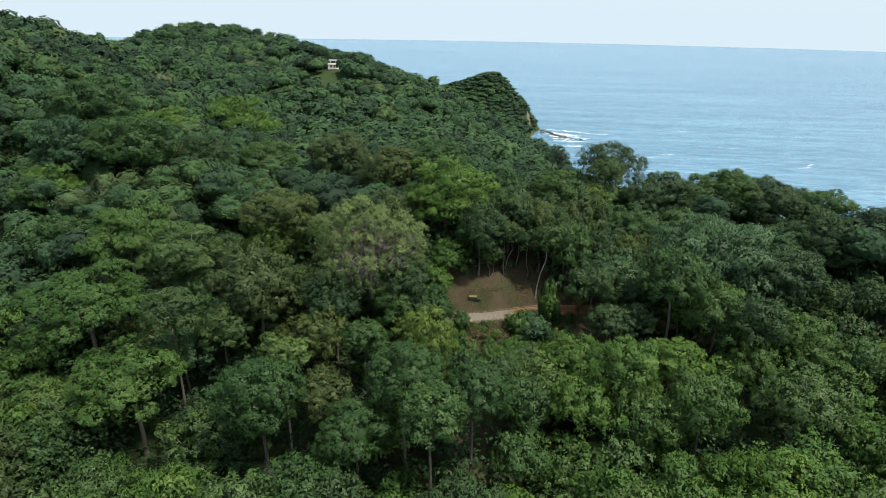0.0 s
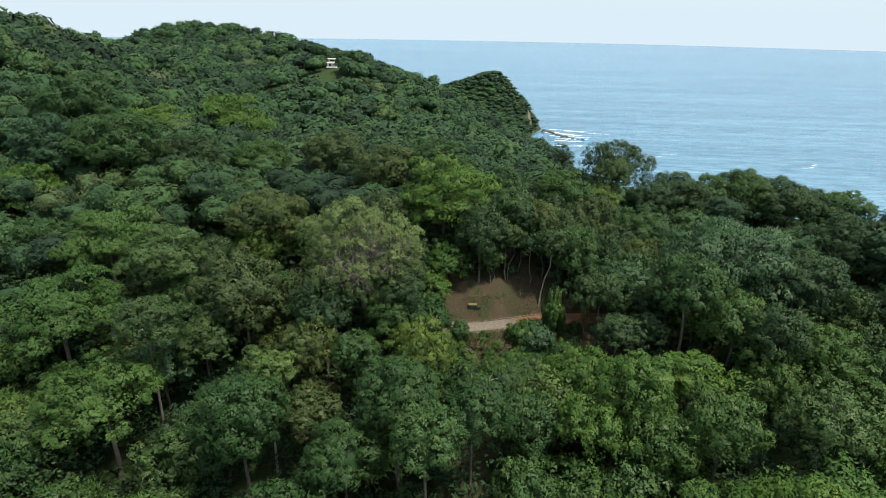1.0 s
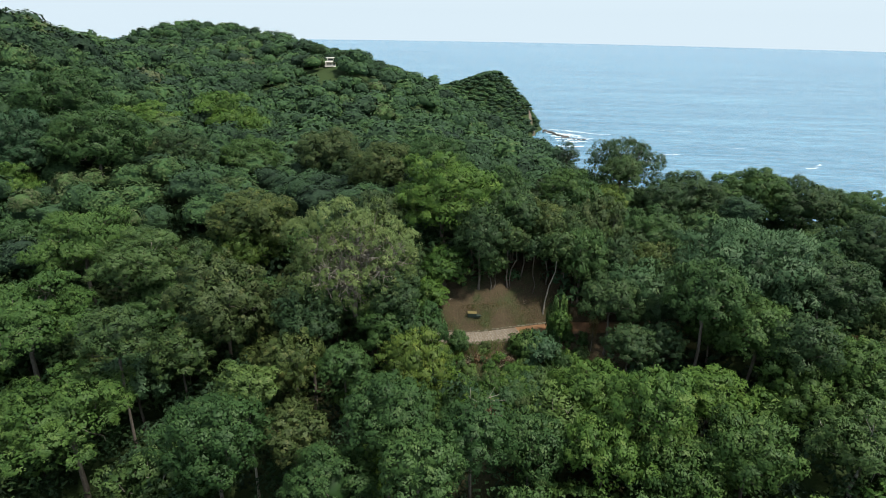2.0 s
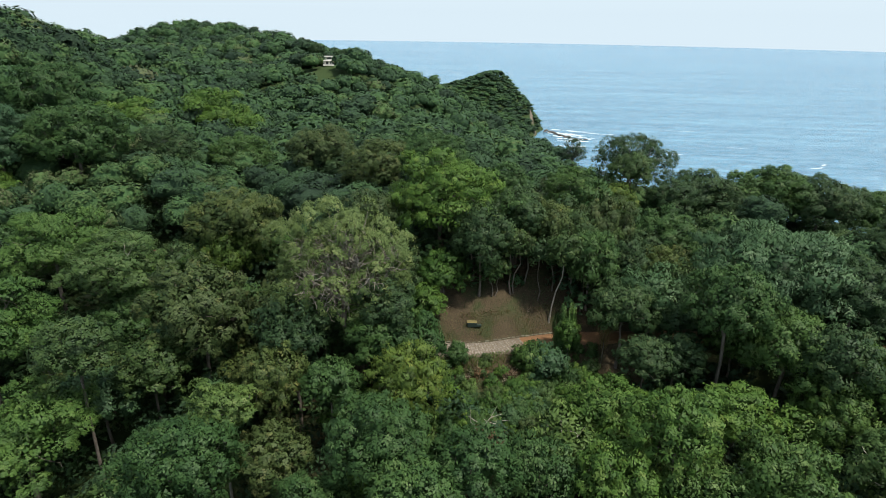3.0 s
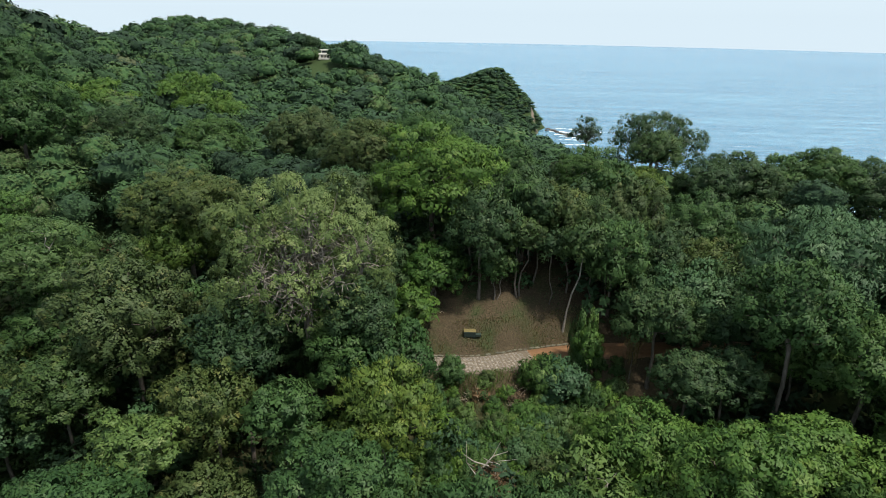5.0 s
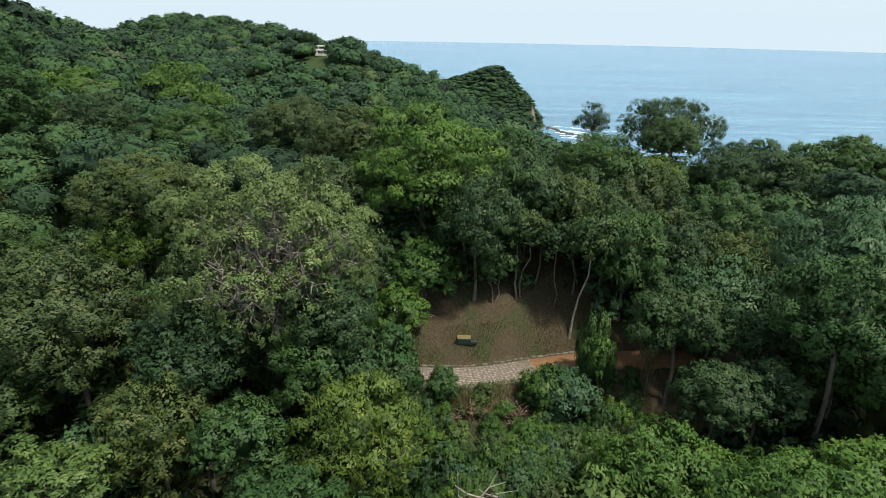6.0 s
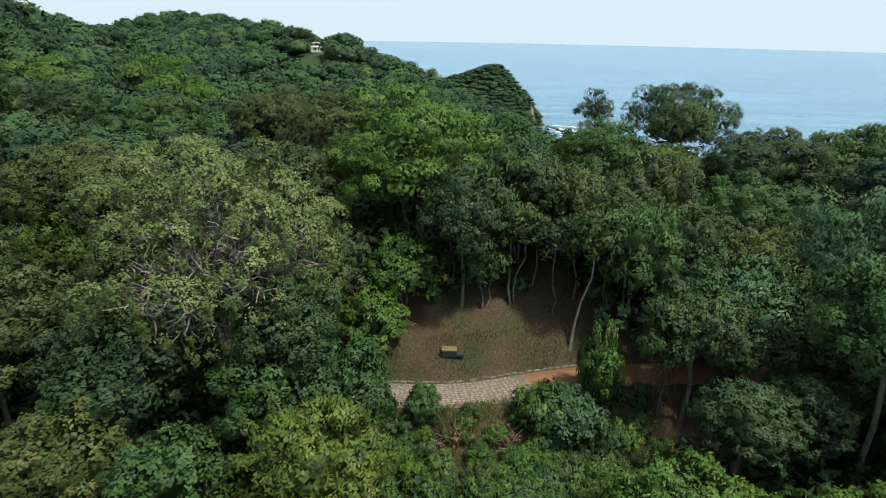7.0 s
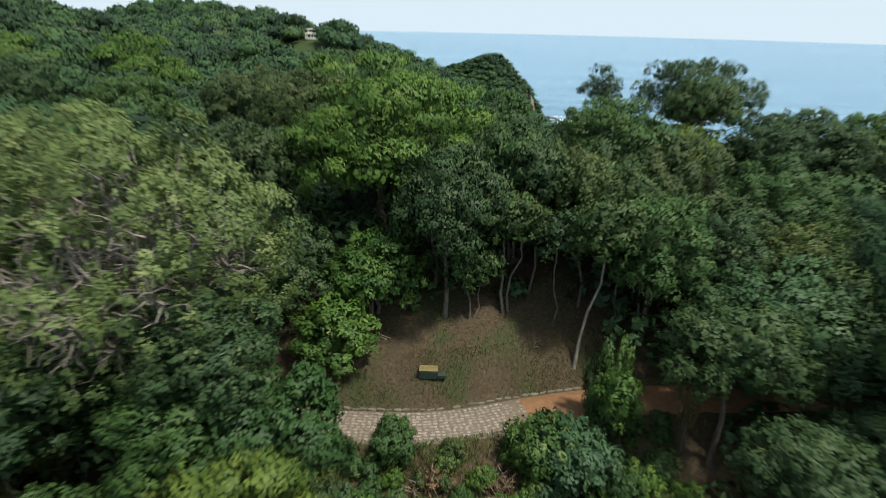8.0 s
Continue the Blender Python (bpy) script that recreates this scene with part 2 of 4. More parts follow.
def tubes(paths, sides=5):
    """Tapered tubes: each path a list of (point, radius)."""
    V, Fc = [], []
    for path in paths:
        start = len(V)
        for i, (p, r) in enumerate(path):
            p = Vector(p)
            a = Vector(path[max(i - 1, 0)][0])
            b = Vector(path[min(i + 1, len(path) - 1)][0])
            d = (b - a).normalized()
            s = d.orthogonal().normalized()
            u = d.cross(s)
            for j in range(sides):
                an = 2 * math.pi * j / sides
                V.append(p + (s * math.cos(an) + u * math.sin(an)) * r)
        for i in range(len(path) - 1):
            for j in range(sides):
                a, b = start + i * sides + j, start + i * sides + (j + 1) % sides
                Fc.append((a, b, b + sides, a + sides))
    return np.array([tuple(v) for v in V]), np.array(Fc)


# ---- the lie of the land ----
# hills: x, y, spread, height over the sea bed
HILLS_NEAR = [
    (0, -75, 75, 40.4), (138, -50, 75, 21.2), (-150, -38, 88, 73.8), (0, 31, 35, 18.6), (38, 31, 32, 6.1),
    (-40, 38, 35, -5.1), (75, 50, 38, 16.8), (-88, 62, 40, 17.0), (125, 62, 50, 34.4), (0, 75, 14, 9.3),
    (18, 78, 14, 9.9), (-18, 75, 15, 11.6), (38, 75, 15, 1.7), (-42, 80, 18, 11.4), (56, 85, 20, 13.0),
    (25, 105, 15, 13.0), (0, 105, 18, 16.7), (-25, 108, 20, 2.5), (-55, 108, 22, 16.0), (81, 112, 31, 21.1),
    (-325, 100, 100, 99.5), (6, 56.5, 5, 3.4),
]
HILLS_MIDDLE = [
    (-82, 130, 28, 5.9), (-115, 150, 35, 32.2), (-38, 150, 30, 19.9), (12, 144, 30, 27.1), (-62, 188, 38, -0.1),
    (62, 162, 38, 23.5), (-162, 212, 56, 54.3), (-225, 300, 69, 20.6), (-19, 225, 44, 45.4), (44, 250, 50, 18.6),
    (-94, 288, 44, 6.1), (-162, 325, 50, 19.7), (-50, 338, 44, 40.0), (25, 362, 50, -0.9), (-106, 388, 31, 26.8),
    (-69, 419, 28, 21.1), (-250, 400, 69, 50.6), (-438, 312, 100, 94.1),
]
HILLS_FAR = [
    (0, 438, 50, 20.4), (-138, 475, 50, 44.6), (-56, 512, 44, 34.8), (-200, 562, 56, 56.1), (12, 562, 44, 3.9),
    (-350, 562, 75, 49.6), (-302, 676, 56, 42.6), (-100, 638, 56, 32.6), (-12, 694, 28, 46.1), (6, 690, 7, 3.5), (18, 681, 20, 13.7), (2, 676, 13, 6.5),
    (-188, 738, 62, 55.1), (-412, 725, 88, 56.6), (0, 762, 38, -22.1), (-75, 750, 50, 11.7),
]
HILLS = np.array(HILLS_NEAR + HILLS_MIDDLE + HILLS_FAR, float)
SEA_BED = -9.0
# the track along the hillside: x and y of its middle
TRACK_X = np.array([-90, -60, -45, -30, -15, -6, 0, 4.5, 10, 14, 17, 28, 40, 60, 90], float)
TRACK_Y = np.array([104, 99, 92, 80, 71.0, 68.7, 68.6, 69.1, 71.4, 72.8, 73.3, 75.0, 75.0, 72.5, 66], float)
TRACK_Z, TRACK_HALF = 71.95, 1.25


def track_y(x):
    return sum(np.interp(x + o, TRACK_X, TRACK_Y) for o in (-2, -1, 0, 1, 2)) / 5


def off_track(x, y):
    """Metres uphill (+) or downhill (-) of the middle of the track."""
    g = (track_y(x + 0.5) - track_y(x - 0.5))
    return (y - track_y(x)) / np.sqrt(1 + g * g)


def wobble(x, y, s, seed=0.0):
    return (np.sin(x * s + 1.3 * np.sin(y * s * 0.7 + seed) + seed) + np.sin(y * s * 1.21 + 1.7 * np.sin(x * s * 0.83 - seed) - seed)) / 2


def land(x, y):
    x, y = np.asarray(x, float), np.asarray(y, float)
    z = np.full(np.broadcast(x, y).shape, SEA_BED)
    for hx, hy, hs, hh in HILLS:
        z = z + hh * np.exp(-((x - hx) ** 2 + (y - hy) ** 2) / (2 * (1.15 * hs) ** 2))
    far = np.clip((np.hypot(x, y) - 120) / 120, 0, 1)
    z = z + far * 1.6 * wobble(x, y, 0.07, 1.0) + (0.25 + 0.4 * far) * wobble(x, y, 0.31, 2.0)
    # the cliff of the headland
    face = np.exp(-((x - 46) / 24) ** 2 - ((y - 655) / 40) ** 2)
    z = z + face * 16 / (1 + np.exp((x - 40 - 4 * np.sin(y * 0.21)) / 2.0))
    s = off_track(x, y)
    up, down = np.clip(s - TRACK_HALF, 0, None), np.clip(-s - TRACK_HALF, 0, None)
    prof = TRACK_Z + np.minimum(0.75 * up, 0.9 + 0.36 * up) - 0.62 * down + 0.10 * wobble(x, y, 1.9, 3.0) * np.clip(up + down, 0, 1)
    w = np.exp(-(np.clip(np.abs(s) - TRACK_HALF, 0, None) / 5.5) ** 2)
    w = w * np.clip((140 - np.abs(x)) / 50, 0, 1)
    return z * (1 - w) + prof * w


def land1(x, y):
    return float(land(np.array([x]), np.array([y]))[0])


def lines(fine_lo, fine_hi, step, lo, hi, grow):
    mid = list(np.arange(fine_lo, fine_hi + 1e-6, step))
    a, d = fine_hi, step
    while a < hi:
        d *= grow
        a += d
        mid.append(a)
    a, d = fine_lo, step
    while a > lo:
        d *= grow
        a -= d
        mid.insert(0, a)
    return np.array(mid)


gx, gy = lines(-14, 24, 0.4, -900, 420, 1.035), lines(58, 84, 0.4, -300, 1000, 1.03)
X, Y = np.meshgrid(gx, gy)
Z = land(X, Y)
nx = len(gx)
ii = (np.arange(len(gy) - 1)[:, None] * nx + np.arange(nx - 1)[None, :]).ravel()
ground = new("ground", smooth(mesh_of("ground", np.stack([X, Y, Z], -1).reshape(-1, 3),
                                      np.stack([ii, ii + 1, ii + 1 + nx, ii + nx], 1), GROUND)))
tagged(ground, "brown soil and leaf litter of a wooded coastal hillside", "ground", kind="structure")

a = np.linspace(0, 2 * math.pi, 97)[:-1]
rings = [0.0, 300, 700, 1500, 2600, 4150]
sv = [(60, 600, 0)] + [(60 + r * math.cos(t), 100 + r * math.sin(t), 0) for r in rings[1:] for t in a]
sf = [(1 + k * 96 + j, 1 + k * 96 + (j + 1) % 96, 1 + (k + 1) * 96 + (j + 1) % 96, 1 + (k + 1) * 96 + j)
      for k in range(4) for j in range(96)]
sv[0] = (60, 100, 0)
sea_bm = bmesh.new()
vs = [sea_bm.verts.new(v) for v in sv]
for f in sf:
    sea_bm.faces.new([vs[i] for i in f])
for j in range(96):
    sea_bm.faces.new((vs[0], vs[1 + j], vs[1 + (j + 1) % 96]))
sea = new("water", bm_mesh("water", sea_bm, SEA))
tagged(sea, "calm pale blue sea with light swell reaching the horizon", "sea", kind="structure")


# ---- trees ----
# per kind: lobes, lobe radius, lobe flatness, leaf length, leaf width share, droop, clump radius, cover, bark
KINDS = {
    "pale": (60, 0.20, 0.90, 0.15, 0.60, 0.1, 0.30, 1.15, BARK_ASH),
    "yellow": (40, 0.24, 0.90, 0.22, 0.42, 0.5, 0.34, 1.20, BARK),
    "olive": (36, 0.25, 0.85, 0.21, 0.54, 0.1, 0.36, 1.15, BARK),
    "feather": (24, 0.36, 0.34, 0.26, 0.40, 0.2, 0.38, 1.00, BARK),
    "light": (26, 0.31, 0.42, 0.25, 0.50, 0.15, 0.38, 0.90, BARK_PALE),
    "mid": (38, 0.25, 0.80, 0.24, 0.50, 0.25, 0.38, 1.20, BARK),
    "dark": (36, 0.26, 0.80, 0.23, 0.50, 0.25, 0.38, 1.15, BARK),
    "bright": (30, 0.30, 0.42, 0.24, 0.50, 0.2, 0.38, 1.10, BARK),
    "blue": (30, 0.28, 0.72, 0.28, 0.56, 0.35, 0.42, 1.15, BARK),
    "sky": (40, 0.21, 0.60, 0.20, 0.48, 0.15, 0.36, 0.85, BARK),
    "rtree": (34, 0.29, 0.42, 0.26, 0.44, 0.6, 0.42, 1.10, BARK),
}
LOOKS = {
    "slim": "slender dark tree with bare trunk beside the clearing",
    "pale": "tall domed grey-green tree with pale bare twigs showing",
    "yellow": "yellow-green leafy tree in the hillside forest",
    "olive": "olive-green round-crowned tree in the forest",
    "feather": "fresh green tree with flat feathery layered crown",
    "light": "light green open-crowned tree with pale limbs",
    "mid": "mid-green broadleaf tree of the forest canopy",
    "dark": "dark green shady broadleaf tree with slender trunk",
    "bright": "bright green tree with flat layered leaf sprays",
    "blue": "bluish green tree with broad clustered leaves",
    "sky": "dark glossy tree standing out against the sea",
    "rtree": "wide flat-topped tree with drooping grey-green leaves",
}


def lobes_of(rng, kind, asp):
    """Middles and radii of the boughs' leaf masses, spread over the crown from its top to low on its flanks."""
    n, lr, flat, *_ = KINDS[kind]
    out = []
    golden = math.pi * (3 - math.sqrt(5))
    layered = flat < 0.65
    for i in range(n):
        u = (i + 0.5) / n
        el = math.asin(max(-1, 1 - 1.50 * u)) + rng.uniform(-0.12, 0.12)
        az = golden * i + rng.uniform(-0.35, 0.35)
        r = lr * rng.uniform(0.72, 1.28)
        reach = rng.uniform(0.80, 1.10) if not layered else rng.uniform(0.62, 1.12)
        k = max(0.1, reach - r * (0.80 if not layered else 0.6))
        out.append((np.array([math.cos(el) * math.cos(az) * k, math.cos(el) * math.sin(az) * k, math.sin(el) * k * asp]), r))
    for i in range(max(4, n // 4)):       # inner mass
        v = rng.normal(size=3)
        v *= 0.35 * rng.uniform(0.3, 1) / np.linalg.norm(v)
        v[2] *= asp
        out.append((v, lr * 1.25))
    return out


def leaf_cards(rng, P, N, length, width, droop, way=None):
    """Folded leaf sprays: a rhomb bent along its midrib, 4 corners, 2 triangles."""
    n = len(P)
    N = N / np.linalg.norm(N, axis=1, keepdims=True)
    T = rng.normal(size=(n, 3)) if way is None else way + 0.0
    T -= (T * N).sum(1, keepdims=True) * N
    T /= np.linalg.norm(T, axis=1, keepdims=True) + 1e-9
    T[:, 2] -= droop
    T /= np.linalg.norm(T, axis=1, keepdims=True)
    S = np.cross(N, T)
    L = (length * rng.uniform(0.65, 1.35, n))[:, None]
    W = (width * rng.uniform(0.7, 1.3, n))[:, None]
    fold = N * W * 0.35
    V = np.empty((n, 4, 3))
    V[:, 0] = P - T * L * 0.5
    V[:, 1] = P + S * W * 0.5 - fold + T * L * 0.08
    V[:, 2] = P + T * L * 0.5 - N * L * 0.12
    V[:, 3] = P - S * W * 0.5 - fold + T * L * 0.08
    i = np.arange(n)[:, None] * 4
    F3 = np.concatenate([i + [[0, 2, 1]], i + [[0, 3, 2]]])
    return V.reshape(-1, 3), F3


def unit(v):
    return v / (np.linalg.norm(v, axis=1, keepdims=True) + 1e-9)


def dome_template(rings, segs):
    """Directions and faces of a ball open below, for the closed inner mass of a crown."""
    D, Fc = [(0, 0, 1.0)], []
    for a in range(1, rings + 1):
        el = math.pi / 2 - a * (math.pi * 0.74) / rings
        for b in range(segs):
            az = 2 * math.pi * (b + 0.5 * (a % 2)) / segs
            D.append((math.cos(el) * math.cos(az), math.cos(el) * math.sin(az), math.sin(el)))
    for b in range(segs):
        Fc.append((0, 1 + b, 1 + (b + 1) % segs))
    for a in range(rings - 1):
        for b in range(segs):
            p, q = 1 + a * segs + b, 1 + a * segs + (b + 1) % segs
            Fc += [(p, p + segs, q + segs), (p, q + segs, q)]
    return np.array(D), np.array(Fc)


SHELL = dome_template(4, 7)


def outer_points(rng, C, r, squash, count, low):
    """Points on the outside of a heap of flattened balls, with the ball's outward direction at each."""
    pick = rng.choice(len(C), count * 5, p=r * r / (r * r).sum())
    D = unit(rng.normal(size=(count * 5, 3)) + [0, 0, 0.25])
    P = C[pick] + D * r[pick][:, None] * squash
    f = 2.4 / r.mean()
    bump = np.sin(P[:, 0] * f + 1.7 * np.sin(P[:, 1] * f)) + np.sin(P[:, 1] * f * 1.3 + 1.7 * np.sin(P[:, 2] * f)) + np.sin(P[:, 2] * f * 1.7 + 1.7 * np.sin(P[:, 0] * f * 0.9))
    P = P + D * (r[pick] * 0.09 * bump)[:, None] * squash
    inside = np.zeros(len(P), bool)
    for c, q in zip(C, r):
        inside |= (((P - c) / (q * squash)) ** 2).sum(1) < 0.93
    N = unit(D / squash)
    ok = np.flatnonzero(~inside & (N[:, 2] > low))[:count]
    return P[ok], N[ok]


def crown_arrays(rng, kind, R, asp, light):
    """Crown > boughs > clumps > leaves: clumps of leaves close together over the outside of the boughs' masses."""
    n, lr, flat, length, share, droop, rad, cover, _ = KINDS[kind]
    lobes = lobes_of(rng, kind, asp)
    C, r = np.array([c for c, q in lobes]) * R, np.array([q for c, q in lobes]) * R
    squash = np.array([1, 1, flat])
    small = min(1.0, 0.55 + 0.14 * R)
    rad, grow = rad * small * (1.35 if light else 1.0), small * (1.5 if light else 1.0)
    per = 14 if light else 34 if kind == "pale" else 24
    count = int(cover * 4 * math.pi * R * R * 0.56 * (1 + asp) / (math.pi * rad * rad))
    S, O = outer_points(rng, C, r, squash, count, -0.55 if flat > 0.6 else -0.35)
    if kind == "pale":                    # a thin patch in the foliage, where the bare boughs show
        way_out = unit(S / [1, 1, asp])
        thin = way_out @ np.array([0.10, -0.93, 0.10])
        keep = rng.random(len(S)) > np.clip((thin - 0.48) * 2.0, 0, 0.66)
        S, O = S[keep], O[keep]
    m = len(S)
    ball = unit(S / np.array([1, 1, asp]))
    A = unit(O * 0.8 + ball * 0.35 + np.array([0, 0, 0.50]) + rng.normal(size=(m, 3)) * 0.20)
    size = rad * rng.uniform(0.7, 1.3, m)
    S = S + O * (rng.uniform(-0.55, 0.35, m) * size)[:, None]
    tone = np.clip(rng.normal(0.5, 0.24, m), 0, 1)
    A2, S2, O2, B2, c2 = (np.repeat(q, per, 0) for q in (A, S, O, ball, size))
    k = len(A2)
    G = unit(rng.normal(size=(k, 3)) + A2 * 1.1)
    reach = rng.uniform(0.55, 1.05, k) + (rng.random(k) < 0.16) * rng.uniform(0.1, 0.55, k)
    P = S2 + G * (c2 * reach)[:, None] - A2 * (c2 * 0.30)[:, None]
    N = unit(G * 0.75 + np.array([0, 0, 0.30]) + O2 * 0.25 + rng.normal(size=(k, 3)) * 0.32)
    way = G - A2 * 0.9 + rng.normal(size=(k, 3)) * 0.45
    V, Fc = leaf_cards(rng, P, N, length * grow, length * share * grow, droop, way)
    nor = unit(G * 0.50 + O2 * 0.60 + B2 * 0.40 + N * 0.30)
    Vs, Fs, Ts, Ns, base = [V], [Fc], [np.repeat(np.repeat(tone, per), 4)], [np.repeat(nor, 4, 0)], len(V)
    # leaves inside the boughs: darker tints stand in for the shade there
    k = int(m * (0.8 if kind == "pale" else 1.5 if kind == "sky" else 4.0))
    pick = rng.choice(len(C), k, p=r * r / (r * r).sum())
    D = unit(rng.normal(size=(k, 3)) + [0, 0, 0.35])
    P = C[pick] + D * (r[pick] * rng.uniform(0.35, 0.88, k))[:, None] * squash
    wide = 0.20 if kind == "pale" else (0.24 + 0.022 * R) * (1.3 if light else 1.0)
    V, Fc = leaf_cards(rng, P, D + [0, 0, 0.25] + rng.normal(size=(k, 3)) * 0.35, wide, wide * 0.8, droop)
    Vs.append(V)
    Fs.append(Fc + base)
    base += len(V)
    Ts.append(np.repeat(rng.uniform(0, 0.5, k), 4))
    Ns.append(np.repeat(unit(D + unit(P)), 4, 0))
    # dense heart of the crown: closed shell, darkest tints for its inner shade
    T, TF = SHELL
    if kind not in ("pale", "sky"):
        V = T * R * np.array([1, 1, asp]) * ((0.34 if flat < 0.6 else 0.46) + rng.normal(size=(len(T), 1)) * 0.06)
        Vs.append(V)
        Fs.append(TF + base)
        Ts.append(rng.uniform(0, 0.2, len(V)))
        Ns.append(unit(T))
    return (np.concatenate(Vs), np.concatenate(Fs)), lobes, np.concatenate(Ts), np.concatenate(Ns)


def limbs_arrays(rng, kind, R, asp, lobes, thick):
    root = np.array([0, 0, -asp * 0.9]) * R
    fork = np.array([rng.uniform(-.08, .08), rng.uniform(-.08, .08), -asp * 0.45]) * R
    paths = [[(root, thick), ((root + fork) / 2 + rng.normal(size=3) * 0.02 * R, thick * 0.92), (fork, thick * 0.8)]]
    def inside(v):
        q = v / (np.array([1, 1, asp]) * R)
        d = np.linalg.norm(q)
        return v * min(1.0, (0.97 if kind == "pale" else 0.88) / max(d, 1e-6))

    for c, r in lobes[:: 1 if kind in ("pale", "sky") else 2]:
        end = inside(c * R)
        m1 = fork + (end - fork) * 0.35 + rng.normal(size=3) * 0.05 * R - np.array([0, 0, 0.04 * R])
        m2 = inside(fork + (end - fork) * 0.7 + rng.normal(size=3) * 0.06 * R)
        t = thick * rng.uniform(0.3, 0.5)
        paths.append([(fork, t), (m1, t * 0.75), (m2, t * 0.5), (end, t * 0.10)])
        for k in range(7 if kind == "pale" else 1):
            at, go, path = m2, unit((end - m2)[None])[0] + rng.normal(size=3) * 0.5, [(m2, t * 0.46)]
            for q in range(5):
                go = go + rng.normal(size=3) * 0.55
                go /= np.linalg.norm(go)
                at = inside(at + go * r * R * 0.30)
                path.append((at, t * (0.40 - 0.06 * q)))
            paths.append(path)
    return tubes(paths, 4)


PROTOS = {}
TRUNKS = {}


def proto(kind, size, variant, asp, light):
    """Crown and limb meshes of one kind at about its size; shared by alike trees."""
    key = (kind, size, variant, asp, light)
    if key not in PROTOS:
        rng = np.random.default_rng(abs(hash_of(key)))
        (V, Fc), lobes, tint, nor = crown_arrays(rng, kind, size, asp, light)
        crown = mesh_of("crown", V, Fc, LEAF[kind], tint, nor)
        lv, lf = limbs_arrays(rng, kind, size, asp, lobes[: 12] if light else lobes, (0.050 if kind == "pale" else 0.042) * size)
        PROTOS[key] = (crown, smooth(mesh_of("branchwork", lv, lf, KINDS[kind][8])))
    return PROTOS[key]


def hash_of(key):
    h = 17
    for ch in repr(key):
        h = (h * 31 + ord(ch)) % 1000003
    return h


def trunk_mesh(kind, variant):
    key = (KINDS[kind][8].name, variant)
    if key not in TRUNKS:
        rng = np.random.default_rng(40 + variant)
        b1, b2 = rng.uniform(-0.06, 0.06, 2), rng.uniform(-0.06, 0.06, 2)
        path = [((0, 0, -0.12), 1.5), ((0, 0, 0.02), 1.25), ((b1[0], b1[1], 0.3), 1.0), ((b2[0], b2[1], 0.65), 0.85), ((0, 0, 1), 0.75)]
        TRUNKS[key] = smooth(mesh_of("trunk", *tubes([[(Vector(p), r * 0.09) for p, r in path]], 7), KINDS[kind][8]))
    return TRUNKS[key]


def tree(kind, x, y, zc, R, asp, rng, light=False, group="forest trees", name="tree", label=""):
    """A tree whose crown has its centre at zc and the radius R; the trunk reaches down to the ground."""
    size = min((1.2, 2.0, 3.2, 4.4, 6.4), key=lambda q: abs(q - R))
    ba = 0.5 if asp < 0.6 else 0.75 if asp < 0.88 else 1.05
    crown, limbs = proto(kind, size, int(rng.integers(0, 2 if light else 3)), ba, light)
    g = land1(x, y)
    base = new(name)
    base.matrix_basis = Matrix.Translation((x, y, g))
    tagged(base, label or LOOKS[kind], "tree", group)
    k = R / size
    turn = Matrix.Rotation(0.0 if kind == "pale" else rng.uniform(0, 2 * math.pi), 4, "Z")
    m = Matrix.Translation((0, 0, zc - g)) @ turn @ Matrix.Diagonal((k, k, k * asp / ba, 1))
    child("crown", crown, base, m)
    child("branchwork", limbs, base, m)
    h = max(0.4, zc - g - 0.9 * asp * R)
    th = 0.5 * R / 1.0
    child("trunk", trunk_mesh(kind, int(rng.integers(0, 4))), base, Matrix.Diagonal((th, th, h, 1)))
    return base


# crown centres and sizes of the trees that can be told apart: x, y, z, radius, height share
PLACED = {}
PLACED["pale"] = [
    (-9.2, 65.0, 82.3, 6.9, 0.85),
]
PLACED["yellow"] = [
    (-25.2, 75.3, 79.1, 3.8, 0.8), (-1.7, 56.9, 75.3, 3.5, 1.0), (20.9, 92.0, 82.1, 3.2, 0.9),
]
PLACED["olive"] = [
    (-23.1, 63.7, 77.4, 5.1, 1.0), (-44.1, 100.0, 77.2, 6.0, 0.7), (-12.8, 55.9, 75.3, 3.0, 1.1),
    (-11.9, 51.5, 70.7, 3.3, 0.9), (-29.4, 129.7, 79.9, 6.3, 0.7), (-9.4, 79.1, 83.3, 3.5, 0.5),
    (-25.7, 76.5, 83.1, 3.6, 0.6), (-13.1, 107.1, 82.6, 5.9, 0.7), (-24.9, 77.1, 82.3, 5.2, 0.6),
]
PLACED["feather"] = [
    (-46.6, 74.4, 79.1, 5.8, 0.8), (-43.6, 59.7, 76.0, 6.5, 0.7), (-32.6, 50.1, 71.9, 5.7, 0.65),
]
PLACED["light"] = [
    (-36.4, 71.2, 78.5, 5.3, 0.7), (-15.9, 51.5, 75.3, 2.7, 0.95), (37.8, 52.6, 72.9, 4.8, 0.8),
]
